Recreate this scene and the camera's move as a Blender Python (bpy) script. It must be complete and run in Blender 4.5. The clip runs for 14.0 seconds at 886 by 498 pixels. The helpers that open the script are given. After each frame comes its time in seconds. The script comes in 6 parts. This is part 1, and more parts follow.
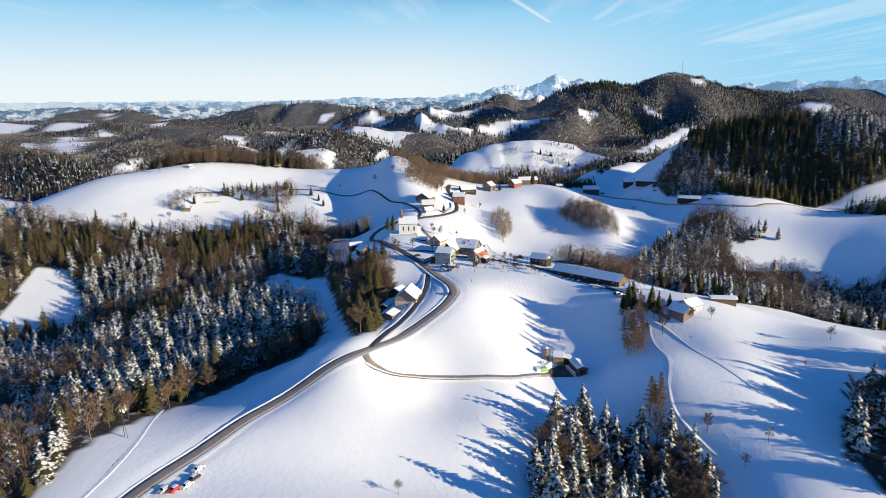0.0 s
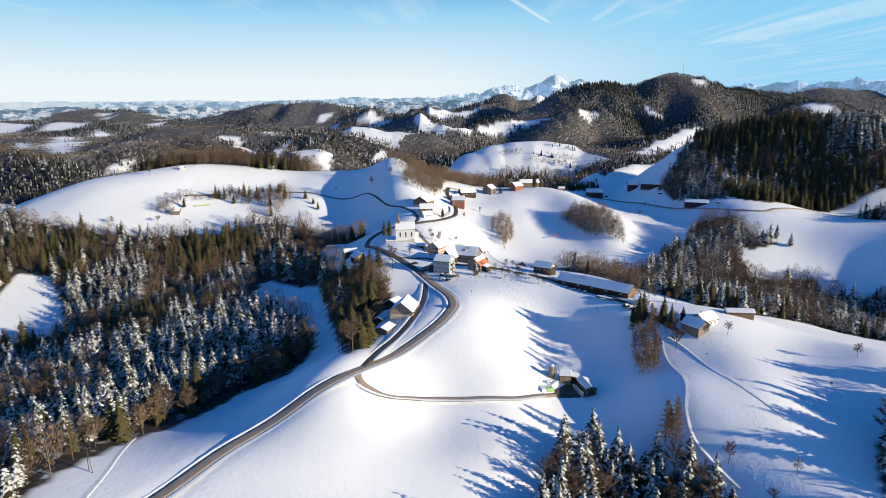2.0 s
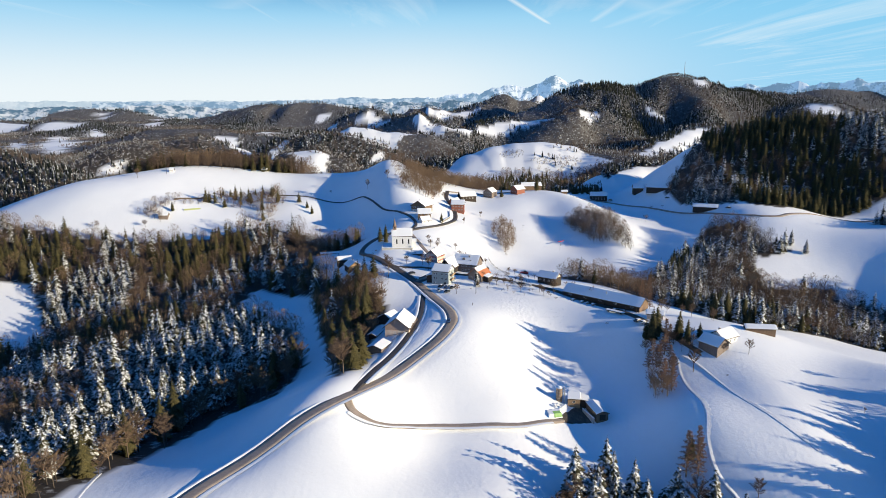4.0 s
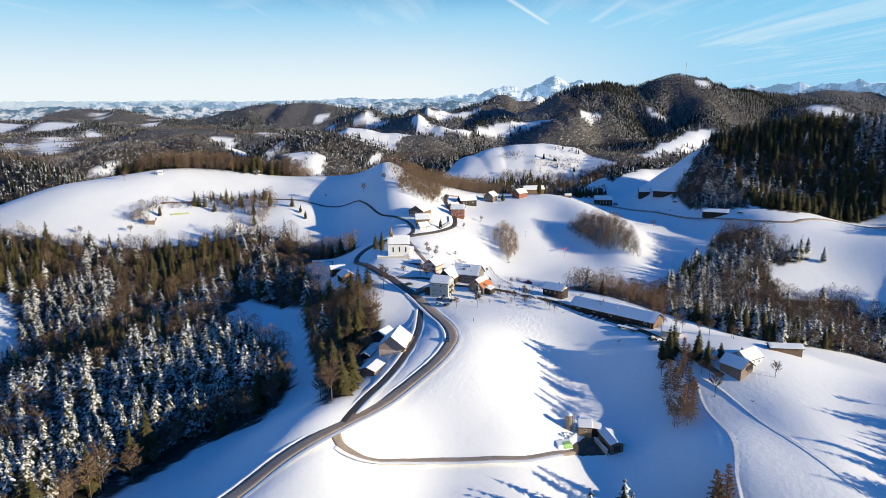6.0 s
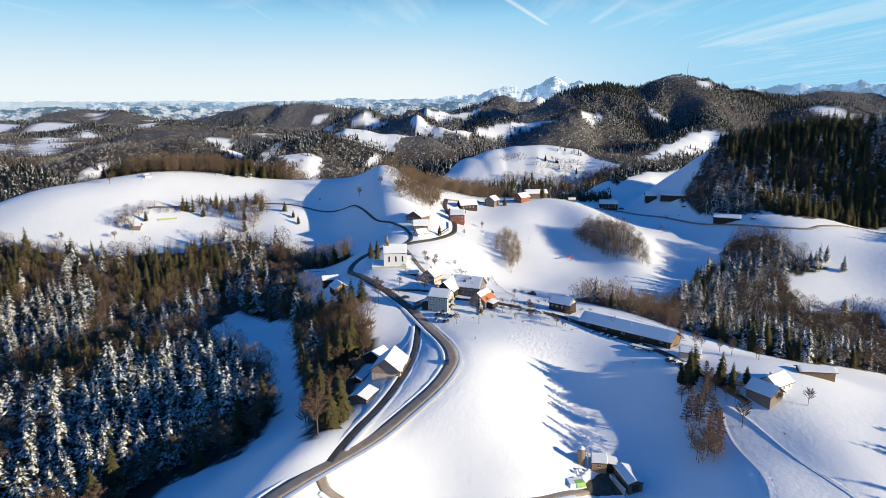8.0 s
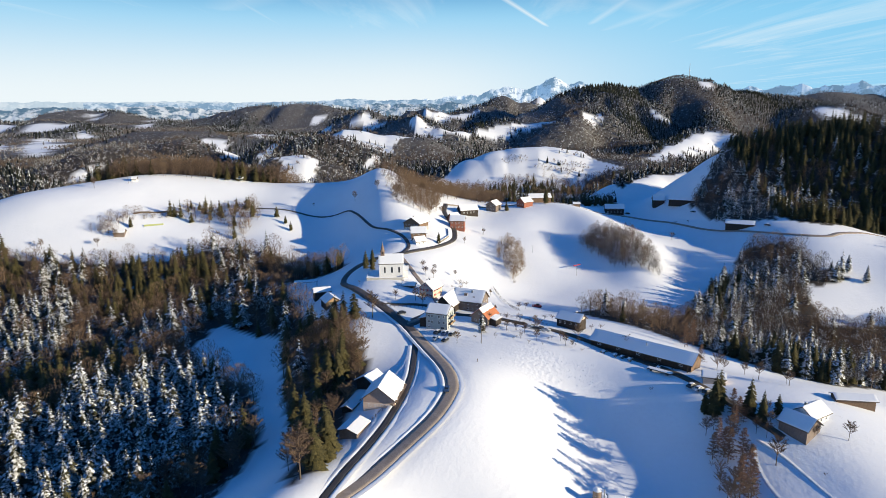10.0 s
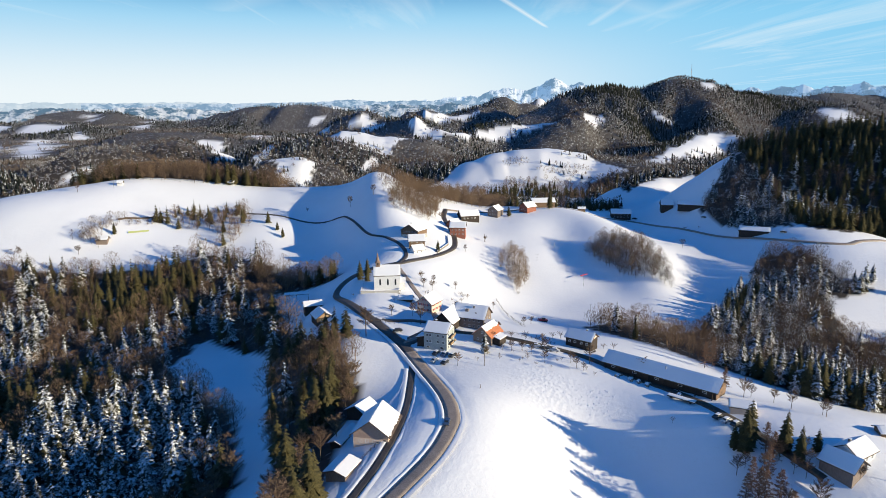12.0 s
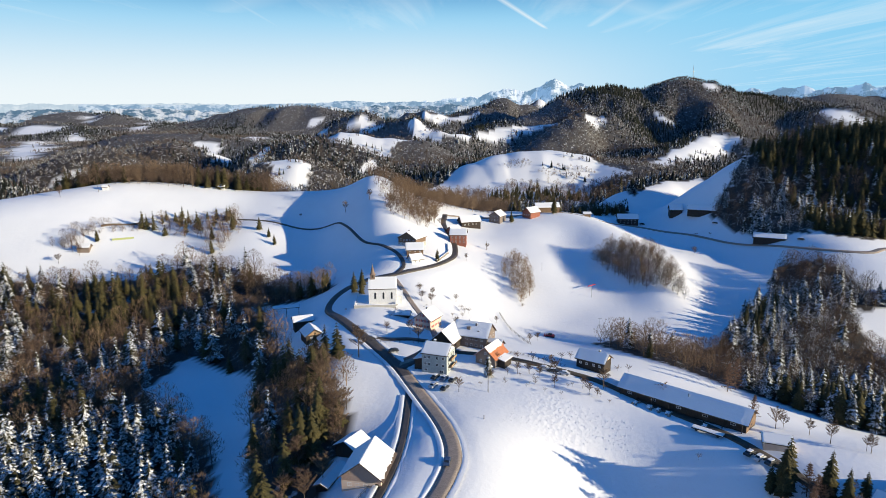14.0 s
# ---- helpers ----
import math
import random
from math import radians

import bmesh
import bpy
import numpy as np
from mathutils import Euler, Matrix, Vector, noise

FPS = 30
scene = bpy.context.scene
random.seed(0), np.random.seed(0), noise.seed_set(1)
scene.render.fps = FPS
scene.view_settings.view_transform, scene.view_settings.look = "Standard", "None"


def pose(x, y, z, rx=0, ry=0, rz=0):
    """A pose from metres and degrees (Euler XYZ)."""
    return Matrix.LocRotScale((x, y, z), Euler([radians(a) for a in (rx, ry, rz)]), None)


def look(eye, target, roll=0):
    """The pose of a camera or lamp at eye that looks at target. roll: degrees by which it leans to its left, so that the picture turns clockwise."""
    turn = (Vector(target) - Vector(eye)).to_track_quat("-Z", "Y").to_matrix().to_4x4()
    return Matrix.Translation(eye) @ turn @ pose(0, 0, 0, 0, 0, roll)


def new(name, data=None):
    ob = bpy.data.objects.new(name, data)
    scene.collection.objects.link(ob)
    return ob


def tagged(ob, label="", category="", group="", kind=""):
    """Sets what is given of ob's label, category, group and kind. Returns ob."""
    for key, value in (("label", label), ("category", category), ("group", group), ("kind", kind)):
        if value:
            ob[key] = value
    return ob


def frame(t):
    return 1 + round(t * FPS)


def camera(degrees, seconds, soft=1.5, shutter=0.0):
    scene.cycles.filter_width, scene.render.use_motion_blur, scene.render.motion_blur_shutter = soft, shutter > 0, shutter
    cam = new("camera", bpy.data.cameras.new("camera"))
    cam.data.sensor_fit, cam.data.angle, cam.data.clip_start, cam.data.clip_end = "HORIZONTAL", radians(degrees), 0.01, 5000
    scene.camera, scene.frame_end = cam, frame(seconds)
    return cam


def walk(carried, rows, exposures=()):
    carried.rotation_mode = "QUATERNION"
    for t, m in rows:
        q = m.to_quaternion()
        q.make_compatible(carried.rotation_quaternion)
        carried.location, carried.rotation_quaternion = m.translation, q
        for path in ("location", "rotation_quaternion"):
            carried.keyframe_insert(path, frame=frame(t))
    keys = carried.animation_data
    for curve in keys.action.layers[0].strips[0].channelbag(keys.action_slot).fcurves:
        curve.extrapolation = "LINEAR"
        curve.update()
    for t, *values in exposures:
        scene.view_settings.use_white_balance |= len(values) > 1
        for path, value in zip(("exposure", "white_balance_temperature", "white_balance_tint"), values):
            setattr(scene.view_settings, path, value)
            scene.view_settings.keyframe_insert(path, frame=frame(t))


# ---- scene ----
cam = camera(71.5, 14.0, 0.7)
# seconds, eye, heading (left of +y), pitch, roll
PATH = [
    (0, (0.821, 0.127, 111.356), 1.056, -12.673, -0.834),
    (1.5, (0.699, 15.549, 111.495), 0.979, -12.662, -0.745),
    (3, (0.573, 31.813, 111.627), 0.908, -12.644, -0.667),
    (5.5, (0.356, 60.294, 111.829), 0.804, -12.596, -0.564),
    (8, (0.130, 89.766, 112.011), 0.718, -12.527, -0.493),
    (10.5, (-0.105, 119.387, 112.171), 0.650, -12.436, -0.455),
    (12, (-0.251, 136.881, 112.258), 0.619, -12.371, -0.447),
    (14, (-0.450, 159.503, 112.361), 0.586, -12.273, -0.455),
]


def heading(eye, yaw, pitch, roll):
    """The pose of a camera at eye from its heading, pitch and roll in degrees."""
    a, b = radians(yaw), radians(pitch)
    way = Vector((-math.sin(a) * math.cos(b), math.cos(a) * math.cos(b), math.sin(b)))
    return look(eye, Vector(eye) + way, roll)


walk(cam, [(t, heading(eye, yaw, pitch, roll)) for t, eye, yaw, pitch, roll in PATH])

# ---------- daylight ----------
SUN_HEIGHT, SUN_TURN = 13.0, -20.5  # degrees above the horizon; degrees from +x towards +y
scene.view_settings.exposure = 0.46

sun_data = bpy.data.lights.new("sun", "SUN")
sun_data.energy, sun_data.angle, sun_data.color = 5.0, radians(0.5), (1.0, 0.865, 0.61)
sun = new("sun", sun_data)
sun_way = Vector((math.cos(radians(SUN_TURN)) * math.cos(radians(SUN_HEIGHT)), math.sin(radians(SUN_TURN)) * math.cos(radians(SUN_HEIGHT)), math.sin(radians(SUN_HEIGHT))))
sun.matrix_world = look(sun_way * 900 + Vector((0, 300, 0)), (0, 300, 0))


def net(tree):
    """Two short helpers for a node tree: add a node, and link sockets."""
    tree.nodes.clear()

    def add(kind, **values):
        n = tree.nodes.new("ShaderNode" + kind)
        for key, value in values.items():
            if key == "inputs":
                for name, v in value.items():
                    n.inputs[name].default_value = v
            else:
                setattr(n, key, value)
        return n

    return add, tree.links.new


world = bpy.data.worlds.new("winter_sky")
scene.world = world
world.use_nodes = True
add, link = net(world.node_tree)
out = add("OutputWorld")
back = add("Background", inputs={"Strength": 0.056})
sky = add("TexSky", sky_type="NISHITA", sun_disc=False, sun_elevation=radians(SUN_HEIGHT), sun_rotation=radians(90 - SUN_TURN), altitude=900.0, air_density=1.0, dust_density=0.4, ozone_density=4.0)
# thin cirrus veils and three old vapour trails, laid on the dome by direction
place = add("TexCoord")
sep = add("SeparateXYZ")
link(place.outputs["Generated"], sep.inputs[0])
up = add("Math", operation="MAXIMUM", inputs={1: 0.03})
link(sep.outputs["Z"], up.inputs[0])
flat_x = add("Math", operation="DIVIDE")
flat_y = add("Math", operation="DIVIDE")
link(sep.outputs["X"], flat_x.inputs[0]), link(up.outputs[0], flat_x.inputs[1])
link(sep.outputs["Y"], flat_y.inputs[0]), link(up.outputs[0], flat_y.inputs[1])
flat = add("CombineXYZ")
link(flat_x.outputs[0], flat.inputs[0]), link(flat_y.outputs[0], flat.inputs[1])
turn = add("Mapping", inputs={"Rotation": (0, 0, radians(3)), "Scale": (1.5, 0.13, 1.0)})
link(flat.outputs[0], turn.inputs[0])
veil = add("TexNoise", inputs={"Scale": 1.0, "Detail": 8.0, "Roughness": 0.6, "Distortion": 0.5})
link(turn.outputs[0], veil.inputs["Vector"])
veil_amount = add("MapRange", inputs={"From Min": 0.47, "From Max": 0.80, "To Min": 0.0, "To Max": 0.5})
link(veil.outputs["Fac"], veil_amount.inputs["Value"])
turn_wide = add("Mapping", inputs={"Rotation": (0, 0, radians(48)), "Scale": (0.75, 0.14, 1.0)})
link(flat.outputs[0], turn_wide.inputs[0])
veil_wide = add("TexNoise", inputs={"Scale": 1.0, "Detail": 9.0, "Roughness": 0.62, "Distortion": 0.9})
link(turn_wide.outputs[0], veil_wide.inputs["Vector"])
wide_amount = add("MapRange", inputs={"From Min": 0.46, "From Max": 0.76, "To Min": 0.0, "To Max": 0.62})
link(veil_wide.outputs["Fac"], wide_amount.inputs["Value"])
cover = add("Math", operation="MAXIMUM")
link(veil_amount.outputs[0], cover.inputs[0]), link(wide_amount.outputs[0], cover.inputs[1])
# old vapour trails on the dome: both ends, half width, strength
TRAILS = ((0.75, 4.9, 2.6, 7.4, 0.4, 0.25), (2.2, 4.6, 3.4, 6.2, 0.3, 0.18), (-0.9, 4.7, -2.4, 6.6, 0.5, 0.28), (-1.85, 4.6, -2.03, 10.4, 0.07, 0.32), (0.32, 5.4, 1.25, 7.95, 0.055, 0.8), (1.62, 5.2, 1.66, 7.9, 0.11, 0.4), (-3.4, 5.0, -4.05, 9.8, 0.08, 0.2), (2.3, 5.4, 1.9, 8.6, 0.25, 0.3))
for x0, y0, x1, y1, width, amount in TRAILS:
    way = math.atan2(y1 - y0, x1 - x0)
    c, s = math.cos(way), math.sin(way)
    lay = add("Mapping", vector_type="POINT", inputs={"Location": (-(c * x0 + s * y0), -(-s * x0 + c * y0), 0), "Rotation": (0, 0, -way)})
    link(flat.outputs[0], lay.inputs[0])
    cut = add("SeparateXYZ")
    link(lay.outputs[0], cut.inputs[0])
    size = add("Math", operation="ABSOLUTE")
    link(cut.outputs["Y"], size.inputs[0])
    trail = add("MapRange", inputs={"From Min": width, "From Max": 0.0, "To Min": 0.0, "To Max": amount})
    link(size.outputs[0], trail.inputs["Value"])
    length = math.hypot(x1 - x0, y1 - y0)
    ends = add("MapRange", inputs={"From Min": length * 0.5, "From Max": length * 0.35, "To Min": 0.0, "To Max": 1.0})
    mid = add("Math", operation="SUBTRACT", inputs={1: length / 2})
    link(cut.outputs["X"], mid.inputs[0])
    away_mid = add("Math", operation="ABSOLUTE")
    link(mid.outputs[0], away_mid.inputs[0])
    link(away_mid.outputs[0], ends.inputs["Value"])
    only = add("Math", operation="MULTIPLY")
    link(trail.outputs[0], only.inputs[0]), link(ends.outputs[0], only.inputs[1])
    both = add("Math", operation="MAXIMUM")
    link(cover.outputs[0], both.inputs[0]), link(only.outputs[0], both.inputs[1])
    cover = both
low = add("MapRange", inputs={"From Min": 0.13, "From Max": 0.23, "To Min": 1.0, "To Max": 0.0}, interpolation_type="SMOOTHSTEP")
link(sep.outputs["Z"], low.inputs["Value"])
dome = add("Mix", data_type="RGBA", inputs={"Factor": 0.93})
link(sky.outputs[0], dome.inputs["A"])
dome.inputs["B"].default_value = (0.26, 1.82, 5.9, 1)
azure = add("Mix", data_type="RGBA")
link(low.outputs[0], azure.inputs["Factor"])
link(dome.outputs["Result"], azure.inputs["A"])
azure.inputs["B"].default_value = (3.1, 8.0, 11.7, 1)
haze = add("MapRange", inputs={"From Min": 0.02, "From Max": 0.19, "To Min": 0.97, "To Max": 0.0}, interpolation_type="SMOOTHSTEP")
link(sep.outputs["Z"], haze.inputs["Value"])
# the air is clearer away to one side
side_air = add("MapRange", inputs={"From Min": -0.1, "From Max": 0.55, "To Min": 1.0, "To Max": 0.12}, interpolation_type="SMOOTHSTEP")
link(sep.outputs["X"], side_air.inputs["Value"])
haze_side = add("Math", operation="MULTIPLY")
link(haze.outputs[0], haze_side.inputs[0]), link(side_air.outputs[0], haze_side.inputs[1])
haze = haze_side
fade = add("Math", operation="MULTIPLY")
link(cover.outputs[0], fade.inputs[0]), link(low.outputs[0], fade.inputs[1])
most = add("Math", operation="MAXIMUM")
link(fade.outputs[0], most.inputs[0]), link(haze.outputs[0], most.inputs[1])
veiled = add("Mix", data_type="RGBA")
link(most.outputs[0], veiled.inputs["Factor"])
link(azure.outputs["Result"], veiled.inputs["A"])
veiled.inputs["B"].default_value = (11.3, 12.2, 12.5, 1)
link(veiled.outputs["Result"], back.inputs["Color"])
link(back.outputs[0], out.inputs[0])
# ---------- the lie of the land ----------
# rises and hollows near the village: x, y, height, reach along x, reach along y
VILLAGE_RISES = [
    (-48, 376, 6.5, 18, 34), (-22, 313, 40.7, 101, 57), (-37, 502, 29.4, 61, 96), (21, 576, 4.0, 84, 79), (-60, 624, 13.2, 22, 41), (29, 397, 15.6, 99, 45),
    (75, 342, 9.2, 38, 34), (-34, 256, 24.3, 41, 34), (60, 700, 6.3, 114, 80), (-69, 431, 9.0, 42, 28), (-13, 248, -24.7, 31, 39),
    (56, 462, 1.2, 63, 48), (-67, 659, 34.3, 94, 61), (96, 624, 31.8, 43, 65), (90, 606, -21, 32, 60), (52, 322, -15.4, 32, 31),
    (-78, 569, -19.1, 47, 58), (-45, 586, 12, 27, 40), (-110, 605, -6, 24, 40), (-60, 652, 7, 26, 36),
]
LEFT_RISES = [
    (-148, 335, 10.5, 85, 55), (-215, 510, 5, 60, 30),
    (-142, 212, 8.0, 30, 52), (-238, 677, 42.2, 127, 41), (-330, 611, 56.2, 123, 65), (-92, 317, -31.4, 89, 51), (-143, 357, 11.5, 82, 87), (-296, 440, -36.4, 177, 167),
    (-58, 232, -6.7, 55, 76), (-136, 577, 47.4, 97, 41), (-96, 414, -11.8, 32, 45), (-152, 575, -30.6, 71, 29), (-7, 182, -42.2, 81, 36),
    (-20, 183, 56.1, 126, 54), (-366, 496, 33.2, 197, 74),
]
RIGHT_RISES = [
    # the rise at 232, 200 is out of view, added to shade the meadow
    (376, 472, -17, 48, 45), (110, 266, -5, 17, 30), (88, 560, -3, 26, 62), (130, 512, 6, 20, 26), (132, 535, 1, 20, 40), (232, 200, 24, 38, 45),
    (129, 319, 15.6, 52, 35), (193, 278, 13.1, 35, 32), (68, 230, -40.9, 45, 78), (93, 255, 32.4, 45, 35), (160, 424, -9.3, 55, 40),
    (282, 558, 29.1, 54, 74), (241, 634, 26.4, 38, 92), (286, 450, -55.2, 81, 101), (175, 146, -12.8, 70, 58), (347, 469, 55.4, 111, 66),
    (138, 550, 8, 25, 30),
]
# gentler corrections, all of one reach
MENDED_RISES = [(a, b, h, 48, 48) for a, b, h in (
    (174, 585, 4.5), (200, 631, 0.8), (132, 512, -3.7), (86, 521, 3.3), (233, 492, 6.6), (283, 558, -1.2), (277, 552, -1.1), (78, 332, 1.0), (54, 475, -3.3), (95, 568, 3.8), (77, 564, 2.2), (139, 527, -4.7), (236, 600, -10.7), (218, 644, -2.9), (123, 219, -1.9), (131, 296, 1.0), (192, 296, -0.8), (82, 236, 5.0), (63, 272, 1.2), (98, 266, -2.4), (143, 657, -4.9), (48, 496, -4.6), (-25, 242, 2.4), (-36, 248, 1.3),
)]
# hills beyond the village: half width, then the crest as points x, y, height
NEAR_RIDGES = [
    (105, [(264, 705, 64), (281, 700, 79), (303, 700, 86), (330, 690, 91), (351, 680, 93), (382, 670, 95), (409, 650, 95)]),
]
LEFT_RIDGES = [
    (110, [(-684, 950, 58), (-601, 900, 47), (-545, 860, 37), (-485, 820, 23)]),
    (110, [(-632, 1130, 38), (-603, 1150, 53), (-568, 1170, 57), (-534, 1180, 46), (-500, 1180, 31)]),
    (130, [(-690, 1400, 32), (-636, 1420, 50), (-572, 1430, 60), (-518, 1430, 44), (-486, 1420, 20)]),
    (200, [(-953, 1850, 41), (-861, 1850, 62), (-748, 1850, 71), (-636, 1850, 57), (-524, 1850, 43), (-444, 1850, 40)]),
    (90, [(-257, 1044, 51), (-221, 1044, 54), (-187, 1044, 42)]),
    (130, [(-331, 1330, 56), (-275, 1340, 68), (-226, 1350, 60), (-181, 1350, 44)]),
    (150, [(-267, 1580, 67), (-199, 1580, 76), (-144, 1580, 71), (-84, 1580, 59)]),
]
MIDDLE_RIDGES = [
    (170, [(-321, 2100, 92), (-257, 2100, 108), (-193, 2100, 93), (-112, 1950, 90), (-76, 1900, 92), (-18, 1850, 72)]),
    (220, [(-111, 2500, 116), (8, 2500, 108), (132, 2600, 131)]),
    (170, [(70, 1950, 66), (162, 2000, 79), (285, 2020, 86), (363, 2020, 89)]),
    (110, [(261, 1850, 51), (305, 1880, 85), (340, 1900, 97), (383, 1950, 84)]),
    (120, [(383, 1990, 106), (454, 1990, 105)]),
    (130, [(56, 1130, 37), (90, 1140, 50), (119, 1140, 55), (157, 1140, 56), (196, 1140, 49), (240, 1120, 38), (272, 1080, 33)]),
    (70, [(219, 1210, 32), (265, 1190, 33), (305, 1150, 28), (321, 1080, 24)]),
    (75, [(190, 800, 33), (242, 840, 39), (287, 850, 42)]),
]
SKYLINE_LEFT = [
    (380, [(-1358, 3300, 61), (-1250, 3450, 90), (-1116, 3470, 125), (-1017, 3470, 145), (-932, 3470, 132), (-865, 3470, 128), (-778, 3470, 160), (-711, 3470, 157), (-585, 3400, 117), (-453, 3300, 78)]),
    (330, [(-2618, 3900, 73), (-2454, 3900, 119), (-2243, 3900, 140), (-2159, 3900, 116), (-2001, 3900, 128), (-1818, 3850, 100), (-1635, 3800, 69)]),
    (280, [(-2216, 3000, 86), (-2021, 2950, 82), (-1884, 2900, 75), (-1780, 2900, 84), (-1648, 2850, 76), (-1534, 2800, 59)]),
    (190, [(-1545, 2150, 27), (-1465, 2200, 25), (-1518, 2440, 42), (-1409, 2440, 50), (-1313, 2440, 36)]),
]
MAST_RIDGES = [
    (300, [(366, 2250, 102), (444, 2330, 152), (518, 2400, 187), (568, 2420, 190), (638, 2450, 180), (732, 2480, 170), (767, 2490, 195), (835, 2500, 220), (888, 2500, 217), (932, 2500, 204), (1038, 2530, 184), (1172, 2560, 167), (1286, 2560, 160), (1323, 2500, 122), (1321, 2400, 76)]),
    (110, [(832, 2490, 217), (736, 2330, 159), (669, 2200, 108), (675, 2100, 73)]),
    (110, [(557, 2410, 187), (558, 2250, 139), (552, 2080, 83), (498, 1900, 28)]),
    (110, [(960, 2500, 192), (875, 2250, 127), (787, 2000, 73), (760, 1850, 48)]),
]
SKYLINE_RIGHT = [
    (220, [(9, 2900, 92), (90, 2900, 128), (166, 2900, 147), (216, 2900, 169), (266, 2900, 151), (362, 2900, 138), (437, 2900, 133), (528, 2850, 124)]),
    (90, [(368, 3050, 141), (420, 3050, 176), (474, 3050, 135)]),
    (120, [(421, 1450, 14), (533, 1600, 36), (634, 1700, 58), (682, 1700, 60), (711, 1650, 49)]),
    (420, [(2167, 4100, 187), (2353, 4150, 208), (2563, 4200, 207), (2846, 4250, 235), (3136, 4250, 239)]),
    (250, [(1269, 2350, 122), (1317, 2330, 121), (1379, 2280, 93), (1465, 2200, 61)]),
]
SIDE_HILLS = [(480, 500, 14, 95, 70), (470, 612, 88, 110, 75), (560, 760, 85, 180, 180)]


def smooth(t):
    t = np.clip(t, 0, 1)
    return t * t * (3 - 2 * t)


def rises(x, y, some):
    z = 0 * x
    for a, b, h, r, s in some:
        z = z + h * np.exp(-((x - a) / r) ** 2 - ((y - b) / s) ** 2)
    return z


def wave(x, y, seed):
    """Smooth random heights between -1 and 1 on a lattice one unit wide."""
    i, j = np.floor(x), np.floor(y)
    u, v = x - i, y - j
    u, v = u * u * (3 - 2 * u), v * v * (3 - 2 * v)

    def corner(p, q):
        h = np.sin(p * 127.1 + q * 311.7 + seed * 74.7) * 43758.5453
        return 2 * (h - np.floor(h)) - 1

    return (corner(i, j) * (1 - u) + corner(i + 1, j) * u) * (1 - v) + (corner(i, j + 1) * (1 - u) + corner(i + 1, j + 1) * u) * v


def crest(x, y, half, line):
    """The height of a ridge that falls away on both sides of its crest line."""
    best = np.full(np.shape(x), -110.0)
    for (ax, ay, az), (bx, by, bz) in zip(line, line[1:]):
        ux, uy = bx - ax, by - ay
        t = np.clip(((x - ax) * ux + (y - ay) * uy) / (ux * ux + uy * uy), 0, 1)
        d = ((x - ax - t * ux) ** 2 + (y - ay - t * uy) ** 2) / half**2
        best = np.maximum(best, (az + (bz - az) * t + 110) * np.exp(-0.62 * d) - 110)
    return best


def land(x, y):
    """The height of the snow-covered ground at x, y (numpy arrays)."""
    x, y = np.asarray(x, float), np.asarray(y, float)
    near = -33 + 5.6 * np.clip(x, -450, 400) / 300 + 20.1 * np.clip(y, 60, 700) / 300
    near = near + rises(x, y, VILLAGE_RISES) + rises(x, y, LEFT_RISES) + rises(x, y, RIGHT_RISES) + rises(x, y, MENDED_RISES)
    away = smooth((y - 725) / 220 + np.maximum(np.abs(x) - 430, 0) / 250)
    floor = 5 + 24 * smooth((y - 1600) / 900) + 30 * smooth((y - 2600) / 900) - 60 * smooth((y - 3900) / 600)
    floor = floor + 7 * np.sin(x / 131 + 1.0) * np.sin(y / 173) + 5 * np.sin(x / 67 - y / 91)
    low = near * (1 - away) + floor * away
    # the higher of the floor and each hill, rounded where they meet
    k = 7.0
    total = np.exp(np.clip(low / k, -60, 60))
    for a, b, h, r, s in SIDE_HILLS:
        d = ((x - a) / r) ** 2 + ((y - b) / s) ** 2
        total = total + np.exp(np.clip((h + 110) * np.exp(-0.62 * d) - 110, -60 * k, 60 * k) / k)
    ridges = NEAR_RIDGES
    if np.any(away > 0):
        ridges = ridges + LEFT_RIDGES + MIDDLE_RIDGES + SKYLINE_LEFT + MAST_RIDGES + SKYLINE_RIGHT
    for half, line in ridges:
        total = total + np.exp(np.clip(crest(x, y, half, line), -60 * k, 60 * k) / k)
    z = k * np.log(total)
    # gullies and spurs on the far slopes, small unevenness close by
    deep = smooth((y - 1250) / 600)
    bent = x + 40 * wave(x / 170, y / 170, 3)
    folds = 1 - 2.2 * np.abs(wave(bent / 150, y / 210, 1)) + 0.5 * (1 - 2.2 * np.abs(wave(bent / 61, y / 83, 2)))
    z = z + away * folds * (2.8 + 9.5 * deep * smooth((z - 30) / 70))
    z = z + away * 1.6 * wave(x / 23, y / 29, 4)
    return z + 0.35 * np.sin(x / 11 + np.sin(y / 17)) * np.sin(y / 13 + 1) * (1 - away)


# ---------- materials ----------
def material(name):
    m = bpy.data.materials.new(name)
    m.use_nodes = True
    a, l = net(m.node_tree)
    o, b = a("OutputMaterial"), a("BsdfPrincipled")
    l(b.outputs[0], o.inputs[0])
    return m, a, l, b


def mixed(a, l, factor, one, two):
    """A colour between two colours or sockets, by a socket."""
    n = a("Mix", data_type="RGBA")
    l(factor, n.inputs["Factor"])
    for key, value in (("A", one), ("B", two)):
        if isinstance(value, tuple):
            n.inputs[key].default_value = (*value, 1)
        else:
            l(value, n.inputs[key])
    return n.outputs["Result"]


